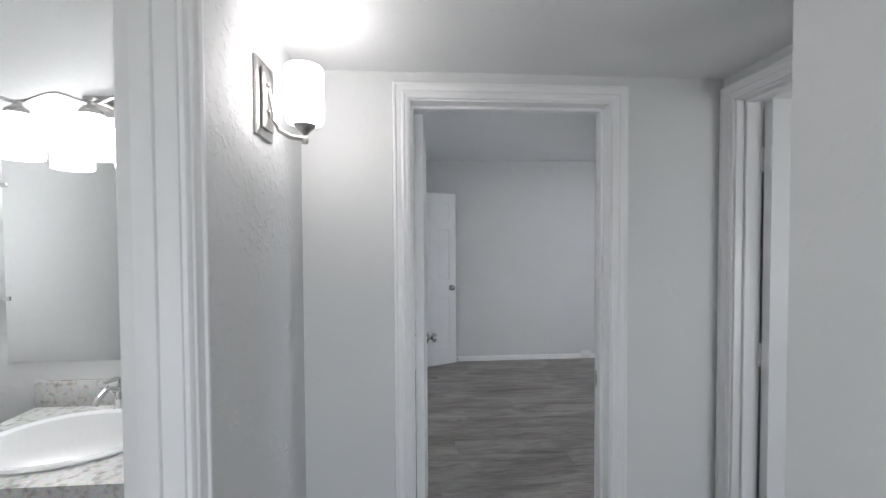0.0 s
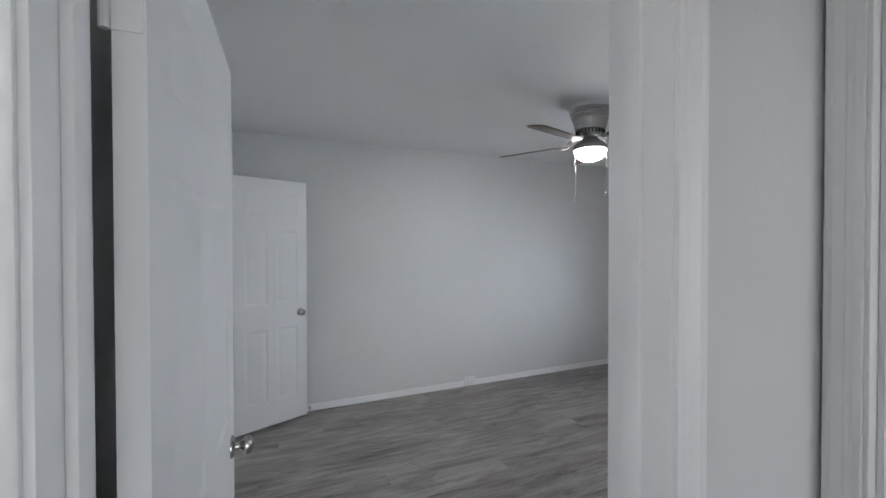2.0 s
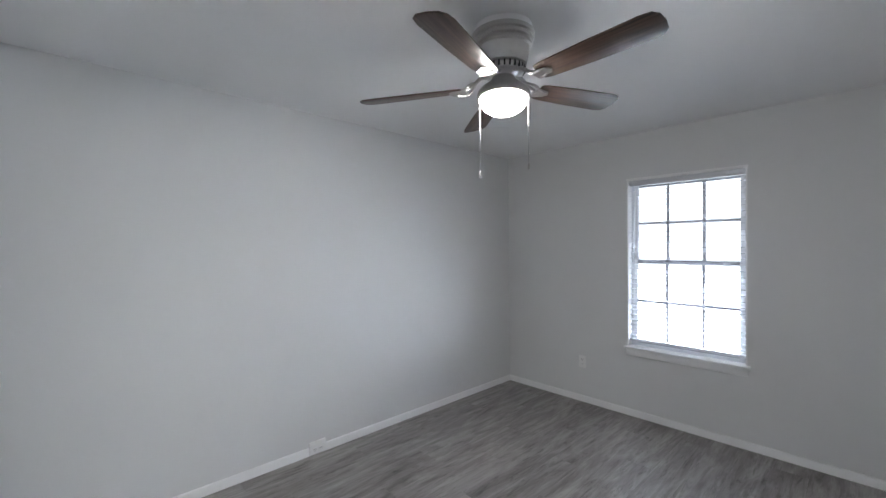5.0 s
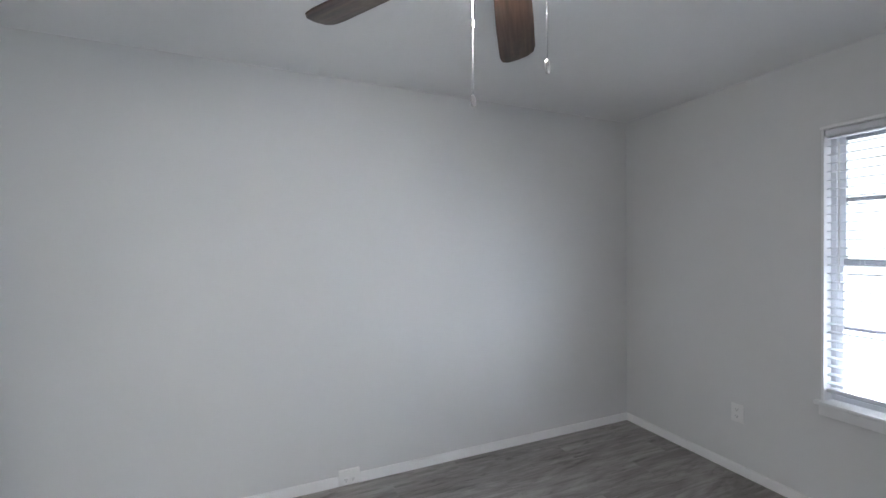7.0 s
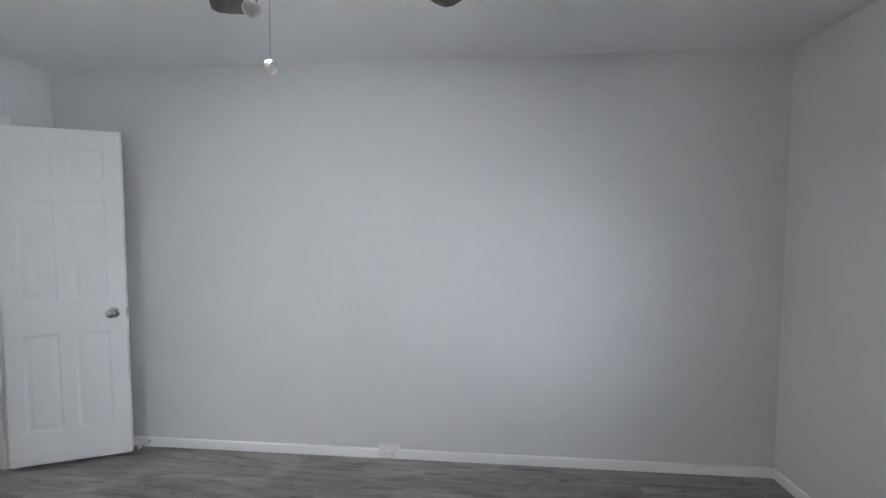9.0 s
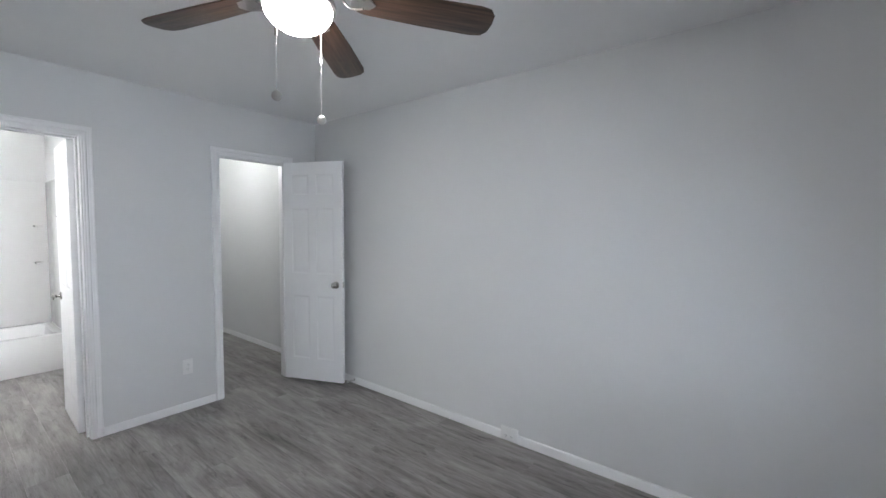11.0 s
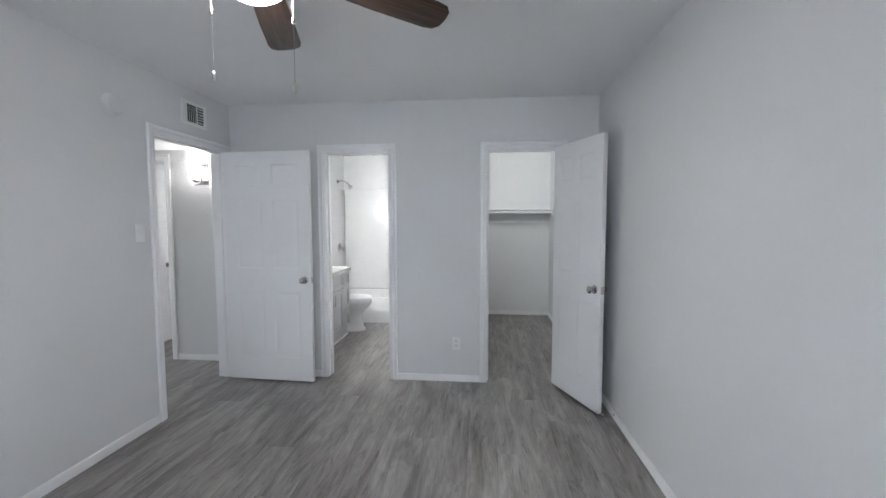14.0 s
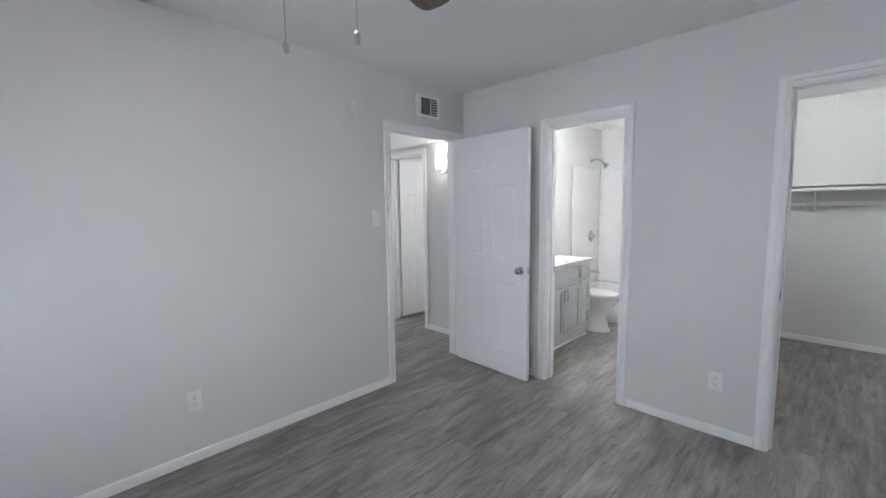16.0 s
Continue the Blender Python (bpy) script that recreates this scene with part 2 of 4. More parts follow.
def prism(outline, z0, z1, bevel=0.0, bm=None):
    """An outline in x and y, between two heights."""
    bm = bm or bmesh.new()
    low = [bm.verts.new((x, y, z0)) for x, y in outline]
    top = [bm.verts.new((x, y, z1)) for x, y in outline]
    faces = [bm.faces.new(low[::-1]), bm.faces.new(top)]
    k = len(outline)
    for i in range(k):
        bm.faces.new((low[i], low[(i + 1) % k], top[(i + 1) % k], top[i]))
    if bevel:
        bmesh.ops.bevel(bm, geom=list(faces[0].edges) + list(faces[1].edges), offset=bevel, segments=2, profile=0.5, affect="EDGES")
    return bm


def mesh_of(name, bm, mat, smooth=True):
    bmesh.ops.recalc_face_normals(bm, faces=bm.faces)
    me = bpy.data.meshes.new(name)
    if smooth:
        for f in bm.faces:
            f.smooth = True
        for e in bm.edges:
            if len(e.link_faces) == 2 and e.calc_face_angle(0) > radians(32):
                e.smooth = False
    bm.to_mesh(me)
    bm.free()
    me.materials.append(mat)
    return me


def part(name, bm, mat, parent=None, label="", at=None):
    ob = new(name, mesh_of(name, bm, mat))
    if at is not None:
        ob.matrix_basis = at
    if parent:
        ob.parent = parent
    if label:
        tagged(ob, label)
    return ob


def thing(name, label, category, at=None, group="", kind=""):
    ob = new(name)
    ob.empty_display_size = 0.1
    if at is not None:
        ob.matrix_basis = at
    return tagged(ob, label, category, group, kind)


def structure(name, bm, mat, label, category):
    return tagged(part(name, bm, mat), label, category, kind="structure")


# ---- structure ----
H, HH, DH = 2.45, 2.13, 2.035  # room ceilings, hall ceiling, door openings


def wall(name, axis, t0, t1, a0, a1, top, holes=(), mat=None, label="light grey textured painted wall", bottom=-0.03):
    """A wall between t0 and t1 along an axis, from a0 to a1, with holes (from, to, low, high)."""
    rows, at = [], a0
    for lo, hi, z0, z1 in sorted(holes):
        rows.append((at, lo, bottom, top))
        if z0 > bottom:
            rows.append((lo, hi, bottom, z0))
        if z1 < top:
            rows.append((lo, hi, z1, top))
        at = hi
    rows.append((at, a1, bottom, top))
    bm = bmesh.new()
    for lo, hi, z0, z1 in rows:
        if axis == "x":
            box(bm, lo, hi, t0, t1, z0, z1)
        else:
            box(bm, t0, t1, lo, hi, z0, z1)
    return structure(name, bm, mat or WALL, label, "wall")


XE, YN = 4.49, 3.224
WIN = (1.085, 1.94, 0.585, 2.055)
ENTRY, BATHD, CLOSETD = (0.072, 0.87), (0.87, 1.465), (2.305, 2.915)
HALLBATHD, ROOMD = (-1.50, -0.90), (-0.945, -0.183)
wall("wall_north", "x", YN, 3.38, 0.0, XE + 0.13, H)
wall("wall_east", "y", XE, XE + 0.13, -0.125, YN, H, [WIN])
wall("wall_south", "x", -0.125, 0.0, -0.32, XE, H, [(*ENTRY, -0.03, DH)])
wall("wall_west", "y", -0.125, 0.0, 0.0, 3.38, H, [(*BATHD, -0.03, DH), (*CLOSETD, -0.03, DH)])
wall("wall_closet_north", "x", 3.275, 3.38, -2.77, -0.125, H)
wall("wall_closet_back", "y", -2.77, -2.65, 1.655, 3.275, H)
wall("wall_closet_south", "x", 1.655, 1.775, -2.65, -0.125, H)
wall("wall_bath_south", "x", 0.02, 0.10, -3.02, -0.125, H, mat=BATHWALL, label="white painted bathroom wall")
wall("wall_bath_back", "y", -3.02, -2.75, 0.10, 1.655, H, mat=BATHWALL, label="white painted bathroom wall")
wall("wall_hall_west", "y", -0.418, -0.32, -2.60, 0.02, H, [(*HALLBATHD, -0.03, DH)], mat=HALLWALL, label="grey textured hall wall beside the sconce")
# the first opening is unseen, cut to let the added hall fill in
wall("wall_hall_end", "x", -2.72, -2.60, -3.02, 4.62, H, [(-0.26, 0.66, 0.10, 2.05), (2.0, 3.3, 0.6, 2.05)])
wall("wall_hall_corner", "y", 0.707, 0.84, -2.60, -1.04, H, label="light grey painted wall corner of the hall")
wall("wall_alcove_south", "x", -1.16, -1.04, 0.84, 1.42, H)
wall("wall_hall_east", "y", 1.32, 1.42, -1.04, -0.125, H, [(*ROOMD, -0.03, DH)])
wall("wall_hall_bath_south", "x", -1.78, -1.66, -2.90, -0.418, H, mat=BATHWALL, label="white painted bathroom wall")
wall("wall_hall_bath_west", "y", -1.92, -1.80, -1.66, 0.02, H, mat=BATHWALL, label="white painted bathroom wall")
wall("wall_outer_west", "y", -3.02, -2.90, -2.60, 0.02, H)
wall("wall_second_room_east", "y", XE, XE + 0.13, -2.60, -0.125, H)
structure("ceiling", boxes((-3.02, XE + 0.13, -2.72, 3.38, H, H + 0.1)), CEIL, "flat grey textured painted ceiling", "ceiling")
structure("ceiling_hall", boxes((-0.32, 0.707, -2.60, -0.125, HH, HH + 0.08), (0.707, 1.32, -1.04, -0.125, HH, HH + 0.08)), CEIL,
          "lowered grey textured hall ceiling", "ceiling")
structure("backdrop", boxes((9.0, 9.05, -14.0, 17.0, -0.5, 9.0)), HAZE, "bright hazy sky outside the window", "sky")
structure("ground", boxes((-300, 300, -300, 300, -0.6, -0.5)), GROUND, "dry grassy ground outside the window", "ground")


def baseboard(rows, name="baseboard"):
    """Low white skirting with an eased top, along runs (axis, wall face, side, from, to)."""
    for axis, face, side, a0, a1 in rows:
        bm = bmesh.new()
        prof = [(0.0, 0.0), (0.013, 0.0), (0.013, 0.042), (0.010, 0.053), (0.004, 0.058), (0.0, 0.058)]
        ends = []
        for a in (a0, a1):
            ends.append([bm.verts.new((a, face + side * d, z) if axis == "x" else (face + side * d, a, z)) for d, z in prof])
        for i in range(len(prof)):
            j = (i + 1) % len(prof)
            bm.faces.new((ends[0][i], ends[0][j], ends[1][j], ends[1][i]))
        bm.faces.new(ends[0])
        bm.faces.new(ends[1][::-1])
        structure(name, bm, TRIM, "low white painted baseboard along the wall", "baseboard")


CW = 0.058  # casing width
baseboard([("x", YN, -1, 0.0, 2.15), ("x", YN, -1, 2.275, XE), ("y", XE, -1, 0.0, YN - 0.014), ("x", 0.0, 1, ENTRY[1] + CW, XE - 0.014),
           ("y", 0.0, 1, 0.0, BATHD[0] - CW), ("y", 0.0, 1, BATHD[1] + CW, CLOSETD[0] - CW), ("y", 0.0, 1, CLOSETD[1] + CW, YN - 0.014),
           ("x", 3.275, -1, -2.65, -0.13), ("y", -2.65, 1, 1.79, 3.26), ("x", 1.775, 1, -2.636, -0.13),
           ("y", -0.32, 1, HALLBATHD[1] + CW, -0.125), ("x", -0.125, -1, -0.306, ENTRY[0] - CW), ("x", -0.125, -1, ENTRY[1] + CW, 1.32),
           ("y", -0.32, 1, -2.60, HALLBATHD[0] - CW), ("y", 0.707, -1, -2.60, -1.027), ("x", -1.04, 1, 0.707, 1.306),
           ("x", 0.10, 1, -2.0, -1.37), ("x", 1.655, -1, -1.95, -0.13)])


def profile_bar(bm, length, m):
    """A casing bar along local x, its inner edge at y = 0 and its back at z = 0."""
    prof = [(0.0, 0.0), (0.0, 0.009), (0.005, 0.012), (0.012, 0.0125), (0.016, 0.0155), (0.022, 0.016), (0.027, 0.0125), (0.044, 0.015), (0.048, 0.019), (0.055, 0.019), (CW, 0.015), (CW, 0.0)]
    ends = []
    for s in (0, 1):
        ends.append([bm.verts.new(m @ Vector((-y if s == 0 else length + y, y, z))) for y, z in prof])
    for i in range(len(prof)):
        j = (i + 1) % len(prof)
        bm.faces.new((ends[0][i], ends[0][j], ends[1][j], ends[1][i]))
    bm.faces.new(ends[0])
    bm.faces.new(ends[1][::-1])


def square_bar(bm, length, m):
    """The same profile with a square foot at x = 0 and a mitre at the far end."""
    prof = [(0.0, 0.0), (0.0, 0.009), (0.005, 0.012), (0.012, 0.0125), (0.016, 0.0155), (0.022, 0.016), (0.027, 0.0125), (0.044, 0.015), (0.048, 0.019), (0.055, 0.019), (CW, 0.015), (CW, 0.0)]
    ends = []
    for s in (0, 1):
        ends.append([bm.verts.new(m @ Vector((0 if s == 0 else length + y, y, z))) for y, z in prof])
    for i in range(len(prof)):
        j = (i + 1) % len(prof)
        bm.faces.new((ends[0][i], ends[0][j], ends[1][j], ends[1][i]))
    bm.faces.new(ends[0])
    bm.faces.new(ends[1][::-1])


def door_frame(name, axis, span, faces, stop_at, label, strike=None):
    """Jambs, stops and moulded casings round an opening; faces: the wall's two faces (low, high)."""
    a0, a1 = span
    f0, f1 = faces
    fr = thing(name, label, "door frame", kind="structure")

    def put(n, r, mat=TRIM, bevel=0.0015, lab=""):
        b0, b1, d0, d1, z0, z1 = r
        part(n, boxes((b0, b1, d0, d1, z0, z1) if axis == "x" else (d0, d1, b0, b1, z0, z1), bevel=bevel), mat, fr, lab)

    t, e = 0.012, 0.002
    put("jamb", (a0, a0 + t, f0 - e, f1 + e, 0, DH))
    put("jamb", (a1 - t, a1, f0 - e, f1 + e, 0, DH))
    put("head_jamb", (a0 + t, a1 - t, f0 - e, f1 + e, DH - t, DH))
    s0, s1 = stop_at
    put("door_stop_strip", (a0 + t, a0 + t + 0.011, s0, s1, 0, DH - t))
    put("door_stop_strip", (a1 - t - 0.011, a1 - t, s0, s1, 0, DH - t))
    put("door_stop_strip", (a0 + t + 0.011, a1 - t - 0.011, s0, s1, DH - t - 0.011, DH - t))
    if strike:
        side, depth = strike
        a = a1 - t if side else a0 + t
        d = -0.0015 if side else 0.0015
        put("strike_plate", (min(a, a + d), max(a, a + d), depth - 0.014, depth + 0.014, 0.875, 0.945), NICKEL, 0, "nickel strike plate")
        put("strike_hole", (min(a + d, a + 1.6 * d), max(a + d, a + 1.6 * d), depth - 0.006, depth + 0.006, 0.895, 0.925), DARK, 0)
    r = 0.004  # reveal
    for face, out in ((f0 - 0.001, -1), (f1 + 0.001, 1)):
        u = Vector((1, 0, 0)) if axis == "x" else Vector((0, 1, 0))
        w = Vector((0, out, 0)) if axis == "x" else Vector((out, 0, 0))
        up = Vector((0, 0, 1))

        def frame_of(o, xv, yv):
            m = Matrix.Identity(4)
            for i in range(3):
                m[i][0], m[i][1], m[i][2], m[i][3] = xv[i], yv[i], w[i], o[i]
            return m

        base = w * (face * out)
        for n, o, xv, yv, ln, fn in (("side_casing", base + u * (a0 + r), up, -u, DH - r, square_bar), ("side_casing", base + u * (a1 - r), up, u, DH - r, square_bar),
                                     ("head_casing", base + u * (a0 + r) + up * (DH - r), u, up, a1 - a0 - 2 * r, profile_bar)):
            bm = bmesh.new()
            fn(bm, ln, frame_of(o, xv, yv))
            part(n, bm, TRIM, fr)
    return fr


door_frame("door_frame_entry", "x", ENTRY, (-0.125, 0.0), (-0.075, -0.040), "white moulded casing round the bedroom entry", (1, -0.022))
door_frame("door_frame_bath", "y", BATHD, (-0.125, 0.0), (-0.085, -0.05), "white moulded casing round the bathroom doorway", (0, -0.105))
door_frame("door_frame_closet", "y", CLOSETD, (-0.125, 0.0), (-0.075, -0.040), "white moulded casing round the closet doorway", (0, -0.022))
door_frame("door_frame_hall_bath", "y", HALLBATHD, (-0.418, -0.32), (-0.390, -0.355), "white moulded casing round the hall bathroom doorway")
door_frame("door_frame_hall_room", "y", ROOMD, (1.32, 1.42), (1.35, 1.382), "white moulded casing round the hall's side door")


# ---- doors ----
def knob(parent, x, y, z, out):
    """Round brushed knob on a rose, its axis along local y; out: +1 or -1."""
    m = Matrix.Translation((x, y, z)) @ pose(0, 0, 0, -90 * out)
    k = part("door_knob", lathe([(0, 0.058), (0.012, 0.0575), (0.021, 0.054), (0.0265, 0.047), (0.027, 0.041), (0.023, 0.034), (0.014, 0.028), (0.0105, 0.022), (0.0115, 0.012), (0.014, 0.009)], 28, m), KNOB, parent, "round brushed nickel knob")
    part("rose", lathe([(0.014, 0.0095), (0.026, 0.008), (0.0315, 0.004), (0.032, 0.0)], 28, m), KNOB, k)
    return k


def panel_bm(x0, x1, z0, z1, y0, y1):
    """A moulded door panel: groove and raised field on both faces."""
    bm = bmesh.new()
    steps = [(0.0, 0.0), (0.008, 0.0042), (0.014, 0.0050), (0.021, 0.0046), (0.038, 0.0010), (0.042, 0.0008)]
    for face, sgn in ((y0, 1), (y1, -1)):
        loops = []
        for inset, deep in steps:
            y = face + sgn * deep
            loops.append([bm.verts.new(p) for p in ((x0 + inset, y, z0 + inset), (x1 - inset, y, z0 + inset), (x1 - inset, y, z1 - inset), (x0 + inset, y, z1 - inset))])
        for a, b in zip(loops, loops[1:]):
            for i in range(4):
                j = (i + 1) % 4
                bm.faces.new((a[i], a[j], b[j], b[i]))
        bm.faces.new(loops[-1])
    return bm


def panel_door(name, label, at, width, side=-1, hinges_at=(0.30, 1.05, 1.80)):
    """A six-panel leaf from x = 0 to width; its thickness goes to y = 0.035 * side."""
    d = thing(name, label, "door", at, kind="structure")
    y0, y1 = (0.0, 0.035) if side > 0 else (-0.035, 0.0)
    lo, hi = 0.014, 2.018
    st = 0.105 if width > 0.7 else 0.085
    mid = 0.095 if width > 0.7 else 0.075
    pw = (width - 2 * st - mid) / 2
    cols = [(st, st + pw), (st + pw + mid, width - st)]
    zs = [(0.215, 0.80), (1.005, 1.60), (1.725, 1.905)]
    xs = [0.002, cols[0][0], cols[0][1], cols[1][0], cols[1][1], width]
    zz = [lo] + [z for pair in zs for z in pair] + [hi]
    bm, made = bmesh.new(), {}

    def vert(x, y, z):
        key = (round(x, 5), round(y, 5), round(z, 5))
        if key not in made:
            made[key] = bm.verts.new((x, y, z))
        return made[key]

    def solid(i, k):
        return 0 <= i < 5 and 0 <= k < 7 and not (i in (1, 3) and k in (1, 3, 5))

    for i in range(5):
        for k in range(7):
            if not solid(i, k):
                continue
            a, b, p, q = xs[i], xs[i + 1], zz[k], zz[k + 1]
            bm.faces.new((vert(a, y0, p), vert(b, y0, p), vert(b, y0, q), vert(a, y0, q)))
            bm.faces.new((vert(a, y1, p), vert(a, y1, q), vert(b, y1, q), vert(b, y1, p)))
            for di, dk, e in ((-1, 0, ((a, p), (a, q))), (1, 0, ((b, p), (b, q))), (0, -1, ((a, p), (b, p))), (0, 1, ((a, q), (b, q)))):
                if not solid(i + di, k + dk):
                    (ex, ez), (fx, fz) = e
                    bm.faces.new((vert(ex, y0, ez), vert(fx, y0, fz), vert(fx, y1, fz), vert(ex, y1, ez)))
    body = part("leaf", bm, DOOR, d)
    for a, b in cols:
        for z0, z1 in zs:
            part("panel", panel_bm(a, b, z0, z1, y0, y1), DOOR, body)
    knob(d, width - 0.062, y1, 0.912, 1)
    knob(d, width - 0.062, y0, 0.912, -1)
    latch = part("latch_plate", boxes((width, width + 0.0015, (y0 + y1) / 2 - 0.0125, (y0 + y1) / 2 + 0.0125, 0.884, 0.940), bevel=0.0005), NICKEL, d, "nickel latch plate")
    part("latch_bolt", prism([(width + 0.0015, (y0 + y1) / 2 - 0.007), (width + 0.004, (y0 + y1) / 2 - 0.007), (width + 0.012, (y0 + y1) / 2 + 0.007), (width + 0.0015, (y0 + y1) / 2 + 0.007)], 0.904, 0.920), NICKEL, latch)
    for z in hinges_at:
        hg = part("hinge", boxes((-0.0005, 0.002, min(0, side * 0.032), max(0, side * 0.032), z - 0.044, z + 0.044)), TRIM, d, "white painted hinge")
        part("hinge_pin", tube([(-0.004, -side * 0.005, z - 0.046), (-0.004, -side * 0.005, z + 0.046)], 0.006, 10), TRIM, hg)
    return d


panel_door("door_entry", "white six-panel bedroom door standing open beside the bathroom doorway", pose(ENTRY[0] + 0.025, 0.020, 0, 0, 0, 87.5), 0.785)
panel_door("door_closet", "narrow white six-panel closet door standing open near the wall", pose(0.006, CLOSETD[1] - 0.014, 0.010, 0, 0, 22.8), 0.60)
panel_door("door_bath", "white six-panel bathroom door folded back inside the bathroom", pose(-0.131, BATHD[1] - 0.016, 0, 0, 0, 178.2), 0.565, 1)
panel_door("door_hall_bath", "white six-panel hall bathroom door standing open", pose(-0.424, HALLBATHD[0] + 0.016, 0, 0, 0, 178.5), 0.57)
panel_door("door_hall_room", "white six-panel side door open into an unlit room", pose(1.426, ROOMD[1] - 0.016, 0, 0, 0, -2.0), 0.735)

# ---- window ----
def build_window():
    y0, y1, z0, z1 = WIN
    w = thing("window_1", "white double-hung window with muntins and a lowered blind", "window", kind="structure")
    xo = XE + 0.13
    part("side_return", boxes((XE + 0.001, xo, y0, y0 + 0.010, z0 + 0.02, z1)), TRIM, w)
    part("side_return", boxes((XE + 0.001, xo, y1 - 0.010, y1, z0 + 0.02, z1)), TRIM, w)
    part("head_return", boxes((XE + 0.001, xo, y0 + 0.010, y1 - 0.010, z1 - 0.010, z1)), TRIM, w)
    part("window_sill", boxes((XE - 0.030, xo, y0 - 0.022, y1 + 0.022, z0, z0 + 0.02), bevel=0.004), TRIM, w, "white painted window stool")
    part("apron", boxes((XE - 0.014, XE - 0.001, y0 - 0.006, y1 + 0.006, z0 - 0.055, z0), bevel=0.003), TRIM, w)
    part("head_trim", boxes((XE - 0.008, XE + 0.0, y0 - 0.004, y1 + 0.004, z1 - 0.008, z1 + 0.010), bevel=0.002), TRIM, w)
    a, b, c, d = y0 + 0.010, y1 - 0.010, z0 + 0.02, z1 - 0.010
    xf = XE + 0.075
    part("window_frame", boxes((xf, xo, a, a + 0.022, c, d), (xf, xo, b - 0.022, b, c, d), (xf, xo, a + 0.022, b - 0.022, d - 0.025, d), (xf, xo, a + 0.022, b - 0.022, c, c + 0.028)), VINYL, w)
    midz = 1.345
    for n, lo, hi, x in (("upper_sash", midz - 0.015, d - 0.025, xf + 0.028), ("lower_sash", c + 0.028, midz + 0.018, xf + 0.004)):
        p, q = a + 0.022, b - 0.022
        s = part(n, boxes((x, x + 0.022, p, p + 0.028, lo, hi), (x, x + 0.022, q - 0.028, q, lo, hi)), VINYL, w)
        for r0, r1 in ((hi - 0.032, hi), (lo, lo + 0.032)):
            part("sash_rail", boxes((x, x + 0.022, p + 0.028, q - 0.028, r0, r1), bevel=0.002), MUNTIN, s)
        gl = part("pane", boxes((x + 0.009, x + 0.012, p + 0.028, q - 0.028, lo + 0.032, hi - 0.032)), GLASS, s, "clear glass pane")
        gl.visible_shadow = False
        for i in (1, 2):
            y = p + (q - p) * i / 3
            part("muntin", boxes((x + 0.003, x + 0.0085, y - 0.0125, y + 0.0125, lo + 0.032, hi - 0.032)), MUNTIN, s)
        zc = (lo + hi) / 2
        part("muntin", boxes((x + 0.0025, x + 0.0083, p + 0.028, q - 0.028, zc - 0.0115, zc + 0.0115)), MUNTIN, s)
    # blind, lowered, slats level
    bl = thing("window_blind", "white two-inch horizontal blind, slats open, in the window", "blind")
    xb = XE + 0.036
    part("valance", boxes((XE + 0.004, XE + 0.010, a + 0.004, b - 0.004, d - 0.036, d - 0.002), bevel=0.002), SLAT, bl)
    part("head_rail", boxes((XE + 0.012, XE + 0.062, a + 0.008, b - 0.008, d - 0.045, d - 0.003)), SLAT, bl)
    slat = bmesh.new()
    hw, rows = 0.024, []
    for yy in (a + 0.008, b - 0.008):
        rows.append([slat.verts.new((k * hw / 3, yy, 0.0022 * (1 - (k / 3) ** 2) + s)) for s in (0.0, 0.0038) for k in range(-3, 4)])
    for i in range(6):
        for o in (0, 7):
            slat.faces.new((rows[0][o + i], rows[0][o + i + 1], rows[1][o + i + 1], rows[1][o + i]))
    for i in (0, 6):
        slat.faces.new((rows[0][i], rows[0][i + 7], rows[1][i + 7], rows[1][i]))
    me = mesh_of("slat", slat, SLAT)
    bottom, top, n = 0.700, d - 0.09, 29
    for i in range(n):
        s = new("slat", me)
        s.parent = bl
        s.matrix_basis = pose(xb, 0, bottom + (top - bottom) * i / (n - 1), 0, -2.5, 0)
    part("bottom_rail", boxes((xb - 0.025, xb + 0.025, a + 0.006, b - 0.006, 0.655, 0.674), bevel=0.004), SLAT, bl)
    for y in (a + 0.14, b - 0.14):
        for dx in (-0.0235, 0.0235):
            part("ladder_cord", tube([(xb + dx, y, 0.67), (xb + dx, y, d - 0.05)], 0.0008, 5), SLAT, bl)
    part("tilt_wand", tube([(XE + 0.008, b - 0.06, 1.97), (XE + 0.004, b - 0.062, 1.6), (XE + 0.004, b - 0.062, 1.20)], 0.004, 8), PLASTIC, bl, "clear plastic tilt wand")


build_window()


